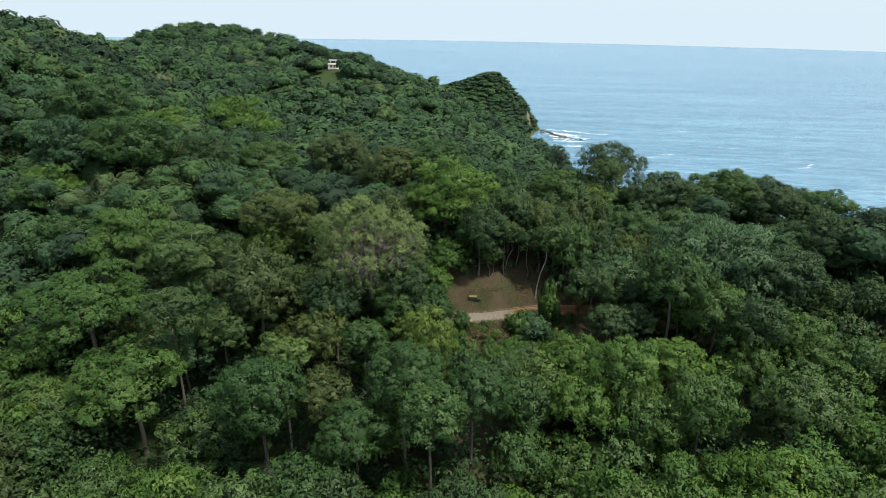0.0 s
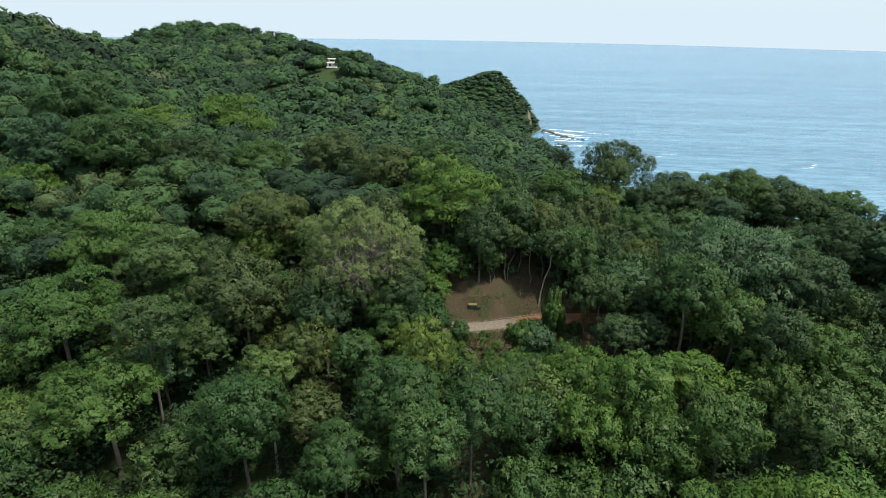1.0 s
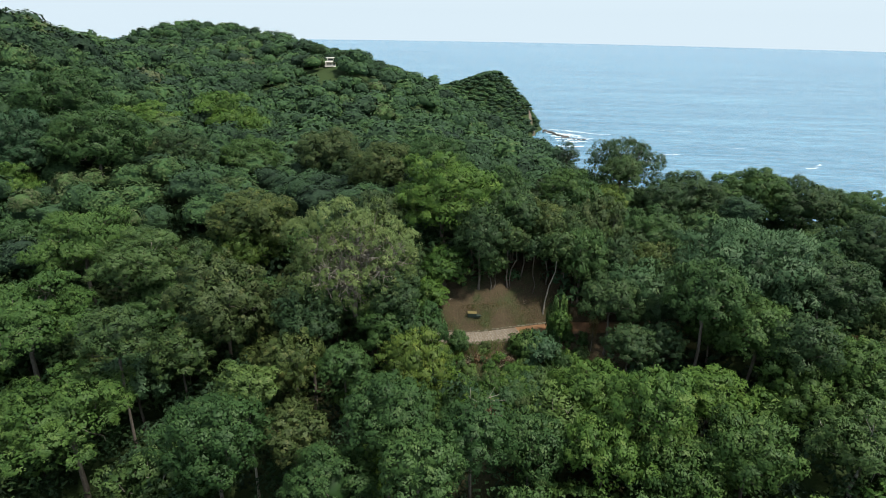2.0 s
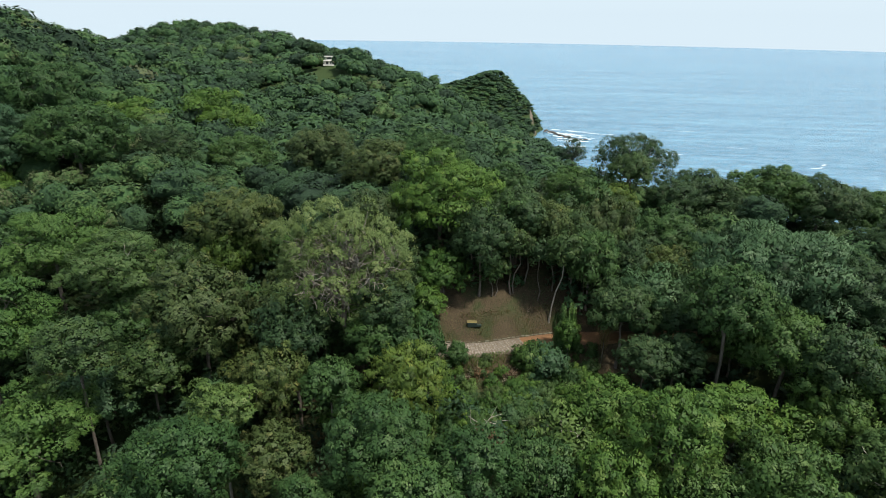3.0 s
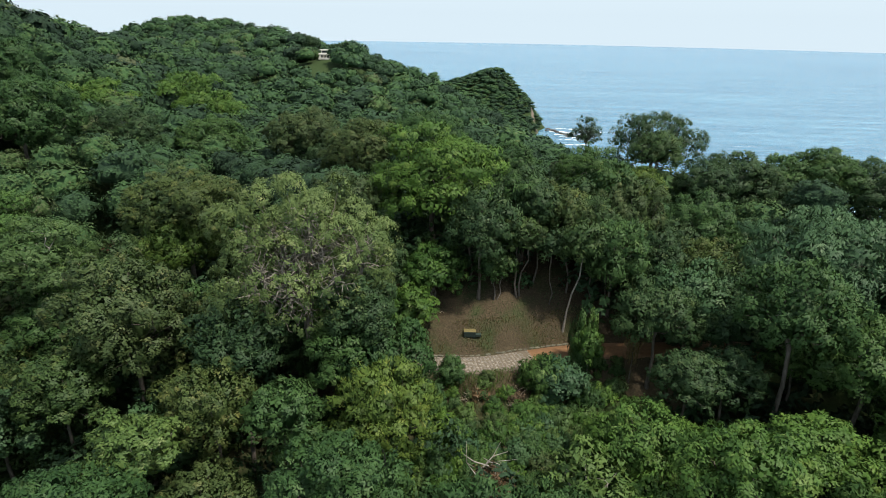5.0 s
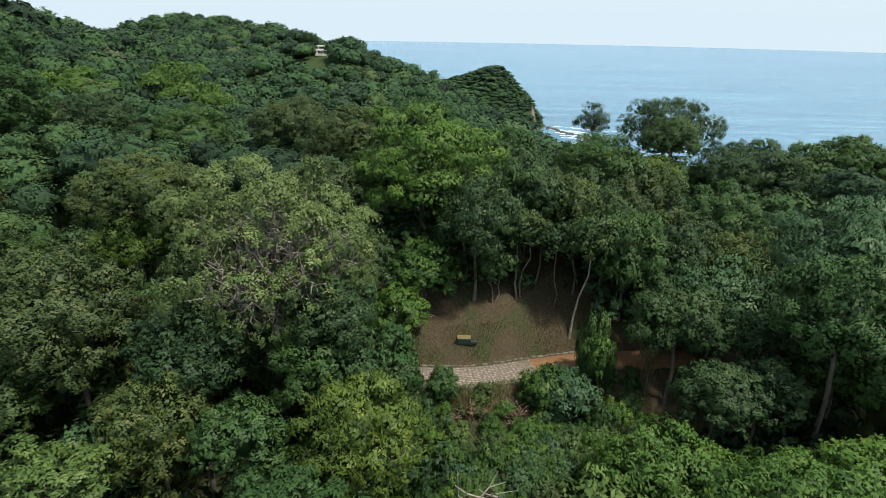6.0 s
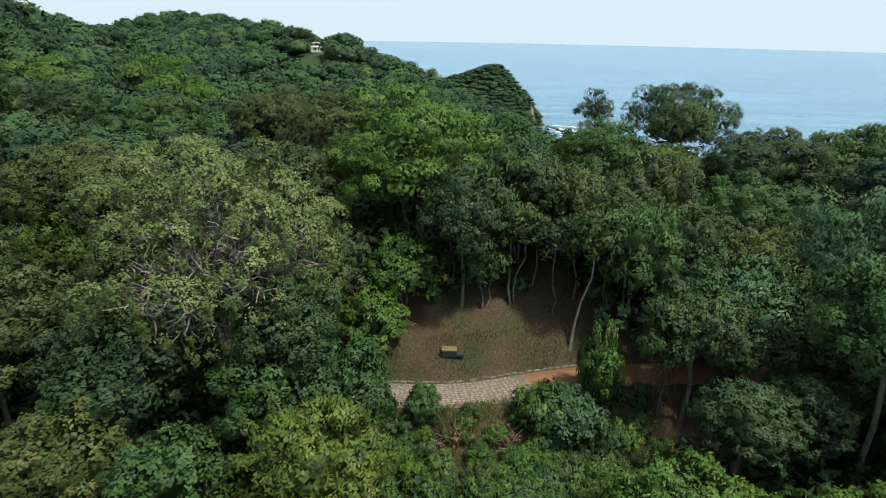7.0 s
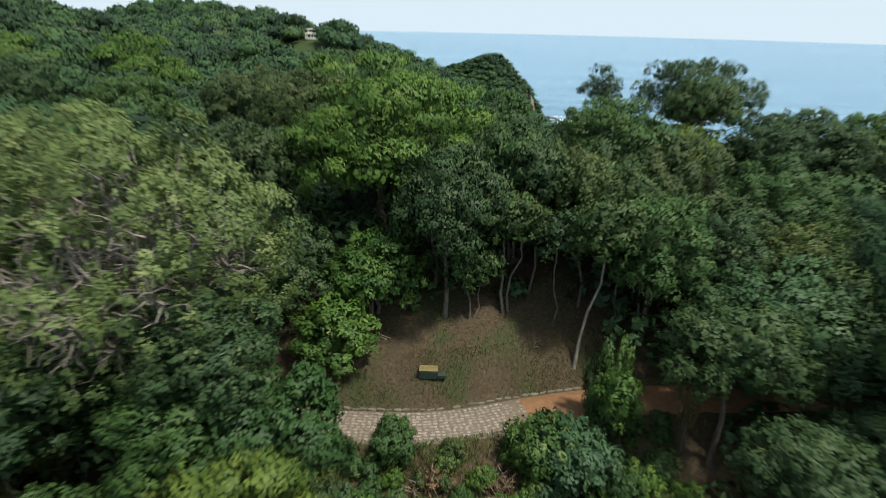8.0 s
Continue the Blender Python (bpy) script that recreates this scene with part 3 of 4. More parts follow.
PLACED["mid"] = [
    (-63.5, 104.6, 85.9, 7.5, 0.7), (-16.5, 45.8, 73.5, 4.3, 1.0), (-2.4, 47.6, 76.2, 3.8, 0.9),
    (40.8, 61.6, 74.9, 4.1, 0.8), (33.1, 64.8, 76.6, 4.7, 0.75), (27.5, 65.6, 80.2, 4.2, 0.8),
    (9.6, 51.3, 71.1, 3.4, 0.8), (21.5, 48.7, 71.8, 3.6, 0.8), (26.8, 49.0, 73.8, 3.6, 0.85),
    (4.4, 47.1, 75.1, 3.2, 0.9), (0.7, 42.7, 75.5, 3.3, 0.9), (-6.8, 44.9, 71.3, 3.7, 0.9),
    (46.7, 103.0, 81.6, 4.6, 0.9), (63.3, 106.3, 77.5, 5.7, 0.7), (-43.3, 120.7, 80.2, 5.7, 0.7),
    (-82.0, 123.6, 89.3, 8.2, 0.6), (-61.5, 81.4, 75.8, 4.5, 0.8), (-2.4, 61.4, 76.5, 3.3, 0.8),
    (6.7, 92.2, 84.3, 3.1, 0.9), (15.7, 92.9, 83.4, 3.8, 0.9), (40.6, 101.7, 81.2, 3.4, 1.0),
    (46.8, 102.3, 81.3, 3.4, 1.0), (-5.0, 61.1, 77.0, 3.0, 0.9), (9.9, 68.0, 71.7, 2.1, 0.8),
    (2.2, 67.0, 72.2, 1.1, 1.0), (-5.2, 108.2, 83.7, 5.9, 0.6), (-34.8, 70.2, 72.8, 4.3, 0.9),
    (35.7, 60.2, 72.4, 4.0, 0.8), (-8.1, 55.9, 75.2, 2.5, 1.0),
]
PLACED["blue"] = [
    (-73.9, 101.0, 85.6, 5.4, 1.0), (-30.6, 57.4, 71.3, 3.5, 0.7), (11.2, 67.5, 71.5, 2.2, 0.9),
]
PLACED["dark"] = [
    (-52.3, 112.2, 82.3, 5.3, 0.9), (3.9, 75.9, 81.8, 3.4, 1.1),
    
    (42.0, 71.0, 79.2, 4.8, 0.9), (53.1, 83.5, 79.5, 5.2, 0.9), (53.0, 102.6, 80.0, 5.5, 0.7),
    (35.0, 100.4, 81.4, 4.5, 0.9), (39.2, 99.9, 78.4, 5.0, 0.8), 
    (-41.1, 129.1, 70.2, 5.6, 0.8), (-25.9, 127.5, 76.2, 5.4, 0.8), (-57.4, 104.3, 77.5, 4.9, 0.8),
    (8.1, 82.5, 83.8, 2.6, 1.0), (4.8, 81.5, 82.5, 2.1, 1.2), 
    (18.8, 69.6, 77.3, 3.4, 0.8), (25.2, 70.8, 76.3, 3.2, 0.9), (17.9, 82.2, 78.9, 3.0, 1.2),
    (23.6, 82.7, 79.0, 3.0, 0.9), (29.0, 94.8, 82.3, 3.4, 0.9),
    (23.6, 95.5, 86.0, 3.1, 0.7), (-4.5, 62.2, 79.8, 3.0, 0.9), (-12.6, 60.2, 77.7, 3.6, 0.9),
    (20.0, 63.7, 75.0, 2.6, 0.9), (-29.2, 53.8, 78.1, 3.3, 0.9), (-26.0, 58.6, 73.6, 3.3, 0.9),
    (35.9, 61.7, 77.4, 3.4, 0.8),
]
PLACED["bright"] = [
    (-1.5, 83.4, 84.5, 7.1, 0.75), (-0.3, 75.7, 78.4, 2.9, 0.7), (-2.0, 71.6, 75.6, 2.2, 0.9),
    (26.8, 58.2, 73.2, 3.6, 0.9), (22.5, 57.3, 72.8, 3.0, 0.85), (19.9, 51.9, 76.1, 3.5, 0.8), (16.0, 59.2, 72.0, 3.6, 0.8),
    (13.6, 69.6, 74.0, 1.2, 1.5), (15.5, 49.3, 72.6, 3.4, 0.8), (-69.6, 166.2, 78.9, 11.8, 0.7),
    (-75.5, 136.5, 82.1, 9.1, 0.65), (-72.0, 93.4, 79.8, 5.6, 0.8), (14.2, 60.7, 72.2, 2.2, 0.8),
    (18.9, 58.4, 72.2, 2.6, 0.8),
]
PLACED["sky"] = [
    (25.6, 105.0, 85.2, 5.7, 0.8), (17.0, 106.5, 86.0, 2.1, 1.0),
]
PLACED["rtree"] = [
    (35.1, 74.8, 80.1, 8.5, 0.5),
]

PLACED["mid"] += [(-7.2, 64.6, 74.0, 2.6, 0.9), (-4.4, 65.6, 73.6, 1.9, 0.9), (-11.6, 66.4, 74.6, 2.6, 0.9), (-14.5, 68.4, 75.0, 2.8, 0.9)]
PLACED["olive"] += [(24.5, 77.6, 79.0, 2.8, 0.8)]
PLACED["mid"] += [(7.8, 82.2, 82.1, 3.4, 1.1), (13.4, 84.0, 79.4, 3.5, 1.2), (26.0, 84.4, 79.9, 4.0, 1.0), (16.2, 76.6, 79.5, 3.2, 1.2)]
PLACED["olive"] += [(19.0, 84.4, 77.9, 4.5, 1.2), (11.7, 84.2, 81.1, 3.0, 1.2), (26.7, 82.7, 77.1, 3.9, 0.8)]
PLACED["mid"] += [(47.0, 91.5, 0.0, 4.5, 0.9), (41.0, 91.0, 0.0, 4.2, 0.9), (58.0, 94.0, 0.0, 4.5, 0.9)]
PLACED["dark"] += [(23.2, 65.0, 74.7, 2.6, 0.9), (46.0, 104.0, 0.0, 5.0, 1.0), (51.0, 105.0, 0.0, 5.0, 1.0), (56.5, 106.0, 0.0, 5.0, 1.0), (41.0, 104.0, 0.0, 5.0, 1.0), (36.0, 104.0, 0.0, 4.5, 1.0), (52.5, 92.5, 0.0, 4.5, 0.9), (35.5, 90.0, 0.0, 4.0, 0.9), (30.0, 89.0, 0.0, 3.6, 0.9)]
PLACED["blue"] += [(22.4, 73.2, 76.3, 4.3, 1.0)]
PLACED["mid"] += [(29.8, 68.6, 75.2, 2.8, 0.9)]
PLACED["dark"] += [(30.0, 74.4, 75.4, 2.8, 0.9), (20.5, 77.5, 78.8, 3.0, 1.1), (14.6, 80.5, 80.7, 3.0, 1.2), (-5.5, 74.5, 78.3, 3.0, 1.1)]
rng = np.random.default_rng(7)
taken = []
for kind, rows in PLACED.items():
    for x, y, zc, R, asp in rows:
        low = land1(x, y) + 0.55 * asp * R
        tree(kind, x, y, max(zc, low), R * (1.04 if y < 95 else 1.10), max(asp, 0.7), rng)
        taken.append((x, y, R))


def open_ground(x, y):
    """The cleared bank over the track, the track itself and the scrub below it, which hold no trees."""
    s = float(off_track(np.array([x]), np.array([y]))[0])
    if abs(s) < (2.2 if -3 < x < 14 else 1.6 if -50 < x < -40 or 24 < x < 31 else 0.4 if x < 33 else 0.0):
        return True
    if -2.5 < x < 13.5 and 0 < s < 7.0:
        return True
    return -3 < x < 14 and -8.5 < s < 0 or 2 < x < 10 and -14 < s < 0 or 10 <= x < 18 and -12 < s < 0 or 13 < x < 21 and -5 < s < 2 or -7 < x < -1 and -4 < s < 8


MIX = ["mid"] * 5 + ["dark"] * 6 + ["olive"] * 4 + ["bright"] * 3 + ["feather"] * 2 + ["light", "blue", "yellow"]
grid = np.array(taken)
fill = []
rs = random.Random(11)
yy = 24.0
while yy < 190:
    step = 3.9 if yy < 118 else 5.0
    xx = -0.78 * (yy + 12) - 14
    while xx < min(0.80 * (yy + 12) + 16, 140):
        x, y = xx + rs.uniform(-0.45, 0.45) * step, yy + rs.uniform(-0.45, 0.45) * step
        xx += step
        if open_ground(x, y) or land1(x, y) < 3:
            continue
        R = rs.uniform(2.4, 4.2) if yy < 118 else rs.uniform(3.2, 5.6)
        d = np.hypot(grid[:, 0] - x, grid[:, 1] - y)
        if (d < (0.66 if y < 54 else 0.74 if y < 88 else 0.50) * grid[:, 2] + (0.22 if y > 88 else 0.30) * R).any():
            continue
        if fill and min((fx - x) ** 2 + (fy - y) ** 2 - ((0.50 if yy < 118 else 0.54) * (fr + R)) ** 2 for fx, fy, fr in fill[-140:]) < 0:
            continue
        fill.append((x, y, R))
    yy += step
fill.sort(key=lambda f: math.hypot(f[0] - 5, f[1] - 10))
singles, massed = fill[:195], fill[195:]
for x, y, R in singles:
    kind = "dark" if x > 30 and 60 < y < 88 else rs.choice(["bright", "mid", "bright", "light"] if x > 4 and y < 58 else ["feather", "light", "mid", "bright", "olive"] if x < -15 and y < 58 else MIX)
    asp = rs.uniform(0.8, 1.05)
    top = rs.uniform(6.5, 10.5) if y < 52 else rs.uniform(5.5, 9.0) if y < 60 else rs.uniform(4.5, 8.0)
    tree(kind, x, y, land1(x, y) + max(top - asp * R, 0.7 * asp * R), R, asp, rng, light=True)


# ---- woods and scrub too many to count: masses of crowns ----
def mass_template(seed, n, size, shell):
    """One crown of radius 1 seen from some way off: a lumpy closed mass under a coat of leaf sprays."""
    r = np.random.default_rng(seed)
    k = int(r.integers(13, 20))
    golden = math.pi * (3 - math.sqrt(5))
    i = np.arange(k)
    el = np.arcsin(1 - 1.5 * (i + 0.5) / k) + r.uniform(-0.15, 0.15, k)
    az = golden * i + r.uniform(-0.4, 0.4, k)
    U = np.stack([np.cos(el) * np.cos(az), np.cos(el) * np.sin(az), np.sin(el)], 1)
    q = r.uniform(0.24, 0.42, k)
    C = U * (r.uniform(0.84, 1.06, k) - q)[:, None]
    C, q = np.vstack([C, [[0, 0, 0.05]]]), np.append(q, 0.58)
    P, D = outer_points(r, C, q, np.array([1, 1, 0.8]), n, -0.5)
    n = len(P)
    ball = unit(P)
    V, Fc = leaf_cards(r, P + D * r.uniform(-0.07, 0.08, (n, 1)), D * 0.8 + ball * 0.4 + [0, 0, 0.2] + r.normal(size=(n, 3)) * 0.28, size, size * 0.66, 0.15)
    N = np.repeat(unit(D * 0.60 + ball * 0.65 + r.normal(size=(n, 3)) * 0.28), 4, 0)
    tone = np.repeat(r.normal(size=n) * 0.07, 4)
    if shell is not None:
        T, TF = shell
        rad = np.zeros(len(T))
        for c, w in zip(C, q):            # how far the heap of boughs reaches each way
            along_t = T @ c
            rest = w * w - (c @ c - along_t ** 2)
            rad = np.maximum(rad, np.where(rest > 0, along_t + np.sqrt(np.clip(rest, 0, None)), 0))
        rad = np.maximum(rad * 0.86 + r.normal(size=len(T)) * 0.04, 0.5)
        W = T * rad[:, None] * [1, 1, 0.92]
        Fc = np.concatenate([Fc, TF + len(V)])
        V, N = np.concatenate([V, W]), np.concatenate([N, unit(T)])
        # tone lowered on the inner mass, painting in the shade between sprays
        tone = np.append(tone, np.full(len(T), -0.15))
    return V, Fc, N, tone


def mass(name, label, category, rows, seed, sorts, shell=None):
    """Joined crowns. rows: x, y, foot z, radius, height share, height of the top, sort. sorts: sprays and their size."""
    r = np.random.default_rng(seed)
    made = [[mass_template(seed * 100 + 10 * j + v, n, size, shell) for v in range(6)] for j, (n, size) in enumerate(sorts)]
    Vs, Fs, Ts, Ns, base = [], [], [], [], 0
    for x1, y1, z1, R, asp, h, j in rows:
        V, Fc, N, tone = made[j][int(r.integers(0, 6))]
        a = r.uniform(0, 2 * math.pi)
        turn = np.array([[math.cos(a), math.sin(a), 0], [-math.sin(a), math.cos(a), 0], [0, 0, 1]])
        t = 0.42 + 0.20 * r.normal() + 0.16 * float(wobble(np.array(x1), np.array(y1), 0.045, 4.0))
        Vs.append((V @ turn) * [R, R * r.uniform(0.85, 1.1), R * asp] + [x1, y1, z1 + h - asp * R])
        Ns.append(unit((N @ turn) / [1, 1, asp]))
        Fs.append(Fc + base)
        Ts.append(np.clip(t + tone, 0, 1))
        base += len(V)
    me = mesh_of(name, np.concatenate(Vs), np.concatenate(Fs), FAR, np.concatenate(Ts), np.concatenate(Ns))
    return tagged(new(name, me), label, category, kind="stuff")


rows = [(x, y, land1(x, y), R * 1.12, rs.uniform(0.75, 1.0), rs.uniform(5.0, 7.5) if x > 2 and y > 88 else rs.uniform(8.0, 12.5), 0 if y < 125 else 1)
        for x, y, R in massed]
# the same canopy goes on down the slope to the south
back = random.Random(21)
for by in np.arange(-32.0, 23.0, 5.2):
    for bx in np.arange(-62.0, 64.0, 5.4):
        x, y = bx + back.uniform(-2, 2), by + back.uniform(-2, 2)
        R = back.uniform(3.0, 4.6)
        rows.append((x, y, land1(x, y), R, back.uniform(0.75, 1.0), back.uniform(5.0, 8.0), 2))
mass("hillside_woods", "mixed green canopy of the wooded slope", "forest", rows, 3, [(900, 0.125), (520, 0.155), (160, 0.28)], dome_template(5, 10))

rows = []
yy = 20.0
while yy < 125:
    for xx in np.arange(-0.78 * (yy + 12) - 14, 0.80 * (yy + 12) + 16, 2.5):
        x, y = xx + rs.uniform(-1.1, 1.1), yy + rs.uniform(-1.1, 1.1)
        if not open_ground(x, y):
            rows.append((x, y, land1(x, y), rs.uniform(1.4, 2.4), 0.9, rs.uniform(2.2, 6.4) if y < 62 else rs.uniform(1.2, 5.2), 0 if y < 62 else 1))
    yy += 2.5
mass("undergrowth", "dark green undergrowth below the forest trees", "undergrowth", rows, 4, [(140, 0.22), (60, 0.36)])

rows = []
r5 = np.random.default_rng(5)
yy = 186.0
while yy < 860:
    step = 9.0 if yy < 330 else 9.4 if yy < 560 else 9.0
    xs = np.arange(-0.80 * yy - 40, 120, step)
    xj, yj = xs + r5.uniform(-0.42, 0.42, len(xs)) * step, yy + r5.uniform(-0.42, 0.42, len(xs)) * step
    zj = land(xj, yj)
    slope = np.hypot(land(xj + 1, yj) - zj, land(xj, yj + 1) - zj) * (xj > 20)
    sort = 0 if yy < 330 else 1 if yy < 560 else 2
    for x1, y1, z1, s1 in zip(xj, yj, zj, slope):
        if z1 > 2.5 and (s1 < 1.5 or x1 < 22) and not (-110 < x1 < -91 and 368 < y1 < 402) and not (x1 > -62 and y1 > 560):
            big = r5.random() ** 1.4
            rows.append((x1, y1, z1, step * (0.46 + 0.46 * big), r5.uniform(0.70, 0.95), 5.4 + 7.5 * big + r5.uniform(0, 2.0), sort))
    yy += step
xj, yj = r5.uniform(-62, 62, 4400), r5.uniform(560, 735, 4400)
zj = land(xj, yj)
clump = wobble(xj, yj, 0.06, 1.0)
for x1, y1, z1, e1, c1 in zip(xj, yj, zj, land(xj + 2.5, yj), clump):
    if z1 > 4 and (z1 - e1 < 4.5 or z1 > 26):
        big = r5.random() ** 3 + max(0.0, 0.35 * float(c1))
        rows.append((x1, y1, z1, 1.7 + 3.2 * big, r5.uniform(0.35, 0.75), 1.4 + 2.8 * big, 3))
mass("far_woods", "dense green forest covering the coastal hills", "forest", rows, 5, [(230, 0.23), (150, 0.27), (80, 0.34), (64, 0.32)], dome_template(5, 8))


# ---- the track ----
def strip(name, x0, x1, half, lift, mat, step=0.4):
    xs = np.arange(x0, x1 + 1e-6, step)
    V, Fc = [], []
    prof = [(-half - 0.15, -0.12), (-half, 0.0), (-half * 0.4, 0.03), (half * 0.4, 0.03), (half, 0.0), (half + 0.15, -0.12)]
    for x in xs:
        y = float(track_y(np.array(x)))
        g = float(track_y(np.array(x + 0.5)) - track_y(np.array(x - 0.5)))
        nrm = Vector((-g, 1)).normalized()
        edge = 0.10 * float(wobble(np.array(x), np.array(1.0), 2.3, 1.0))
        for o, dz in prof:
            k = o + (edge if o < 0 else 0)
            V.append((x + nrm.x * k, y + nrm.y * k, TRACK_Z + lift + dz))
    n = len(prof)
    for i in range(len(xs) - 1):
        for j in range(n - 1):
            a = i * n + j
            Fc.append((a, a + n, a + n + 1, a + 1))
    return new(name, smooth(mesh_of(name, V, Fc, mat)))


road = tagged(strip("road", -9, 9.4, TRACK_HALF, 0.05, MORTAR), "narrow track paved with pale cobbles in sandy mortar", "road", kind="structure")
track_right = tagged(strip("road", 9.0, 70, TRACK_HALF, 0.056, MUD), "orange mud stretch of the track", "road", kind="structure")
track_left = tagged(strip("road", -80, -8.8, TRACK_HALF, 0.056, EARTH), "reddish earth stretch of the track in the forest", "road", kind="structure")


def stone_mesh(r, sides, w, d, h):
    bm = bmesh.new()
    low, mid, top = [], [], []
    for j in range(sides):
        an = 2 * math.pi * j / sides + r.uniform(-0.2, 0.2)
        k = r.uniform(0.85, 1.1)
        x, y = math.cos(an) * w * k / 2, math.sin(an) * d * k / 2
        low.append(bm.verts.new((x, y, -h)))
        mid.append(bm.verts.new((x, y, h * 0.55)))
        top.append(bm.verts.new((x * 0.72, y * 0.72, h + r.uniform(-0.1, 0.1) * h)))
    for j in range(sides):
        q = (j + 1) % sides
        bm.faces.new((low[j], low[q], mid[q], mid[j]))
        bm.faces.new((mid[j], mid[q], top[q], top[j]))
    bm.faces.new(top)
    return bm


def along(x, o):
    """A place on the track: o metres uphill of its middle at x."""
    y = float(track_y(np.array(x)))
    g = float(track_y(np.array(x + 0.5)) - track_y(np.array(x - 0.5)))
    nrm = Vector((-g, 1)).normalized()
    return x + nrm.x * o, y + nrm.y * o, math.atan(g)


r8 = random.Random(8)
stones = [bm_mesh("cobble", stone_mesh(r8, r8.choice((5, 6, 6, 7)), r8.uniform(0.20, 0.30), r8.uniform(0.16, 0.22), 0.035), STONE) for k in range(10)]
spots = []
x = -4.0
while x < 9.2:
    o = -TRACK_HALF + 0.14
    while o < TRACK_HALF - 0.1:
        if x < 8.0 + 0.5 * math.sin(o * 3) or r8.random() < 0.25:
            spots.append((x + r8.uniform(-0.06, 0.06), o + r8.uniform(-0.04, 0.04)))
        o += 0.235
    x += 0.30
spots.sort(key=lambda q: abs(q[0] - 3.4))
rest_v, rest_f = [], []
for k, (x, o) in enumerate(spots):
    px, py, an = along(x, o)
    m = Matrix.Translation((px, py, TRACK_Z + 0.065 + r8.uniform(-0.008, 0.01))) @ Matrix.Rotation(an + r8.choice((0, math.pi)) + r8.uniform(-0.35, 0.35), 4, "Z") @ Matrix.Rotation(r8.uniform(-0.05, 0.05), 4, "X")
    me = stones[r8.randrange(10)]
    if k < 300:
        child("cobble", me, road, m)
    else:
        base = len(rest_v)
        rest_v += [m @ v.co for v in me.vertices]
        rest_f += [[base + i for i in f.vertices] for f in me.polygons]
me = bpy.data.meshes.new("cobble_rest")
me.from_pydata(rest_v, [], rest_f)
me.materials.append(STONE)
tagged(child("cobble_rest", me, road), kind="stuff")

curbs = [bm_mesh("curb_stone", stone_mesh(r8, 6, r8.uniform(0.40, 0.66), r8.uniform(0.18, 0.26), 0.10), CURB) for k in range(6)]
x = -6.0
while x < 13.0:
    px, py, an = along(x, TRACK_HALF + 0.16 + r8.uniform(-0.05, 0.05))
    if r8.random() < 0.93:
        child("curb_stone", curbs[r8.randrange(6)], road, Matrix.Translation((px, py, TRACK_Z + 0.06 + r8.uniform(-0.05, 0.04)))
              @ Matrix.Rotation(an + r8.choice((0, math.pi)) + r8.uniform(-0.12, 0.12), 4, "Z") @ Matrix.Rotation(r8.uniform(-0.12, 0.12), 4, "Y"))
    x += 0.50


# ---- the clearing ----
def bench(x, y):
    g = land1(x, y)
    base = new("park_bench")
    base.matrix_basis = Matrix.Translation((x, y, g)) @ Matrix.Rotation(radians(4), 4, "Z")
    tagged(base, "dark green bench with ochre top boards on the bank", "bench")
    for k, dx in enumerate((-0.42, 0.42)):
        bm = bmesh.new()
        box(bm, (dx - 0.05, -0.24, -0.25), (dx + 0.05, 0.24, 0.38), 0.012)
        child("leg", bm_mesh("leg", bm, GREEN_PAINT), base)
    bm = bmesh.new()
    box(bm, (-0.52, -0.30, -0.10), (0.52, -0.22, 0.36), 0.012)
    child("front_panel", bm_mesh("front_panel", bm, GREEN_PAINT), base)
    bm = bmesh.new()
    box(bm, (0.52, -0.26, -0.10), (1.02, 0.10, 0.14), 0.03)
    child("step", bm_mesh("step", bm, GREEN_PAINT), base)
    for k in range(3):
        bm = bmesh.new()
        y0 = -0.28 + 0.20 * k
        box(bm, (-0.54, y0, 0.384), (0.54, y0 + 0.188, 0.43), 0.01)
        child("board", bm_mesh("board", bm, YELLOW_BOARD), base, label="weathered ochre seat board")
    return base


bench(3.35, 72.0)


def slim_tree(foot, top, radius, kind, R, asp=1.0, crooked=0.28, label=""):
    r = random.Random(hash_of((foot, top)))
    fx, fy = foot
    g = land1(fx, fy)
    base = new("tree")
    base.matrix_basis = Matrix.Translation((fx, fy, g))
    tagged(base, label or LOOKS["slim"], "tree", "forest trees")
    d = Vector(top) - Vector((fx, fy, g))
    path = [((0, 0, -0.3), radius * 1.5), ((0, 0, 0.05), radius * 1.25)]
    for t in (0.25, 0.5, 0.75, 1.0):
        path.append((d * t + Vector((r.uniform(-1, 1), r.uniform(-1, 1), 0)) * crooked * (1 if t < 1 else 0), radius * (1.1 - 0.5 * t)))
    child("trunk", smooth(mesh_of("trunk", *tubes([path], 8), BARK_ASH if label else BARK)), base)
    crown, limbs = proto(kind, 2.0, 0, 1.05, True)
    k = R / 2.0
    m = Matrix.Translation(d + Vector((0, 0, 0.55 * R))) @ Matrix.Rotation(r.uniform(0, 6), 4, "Z") @ Matrix.Diagonal((k, k, k * asp, 1))
    child("crown", crown, base, m)
    child("branchwork", limbs, base, m)


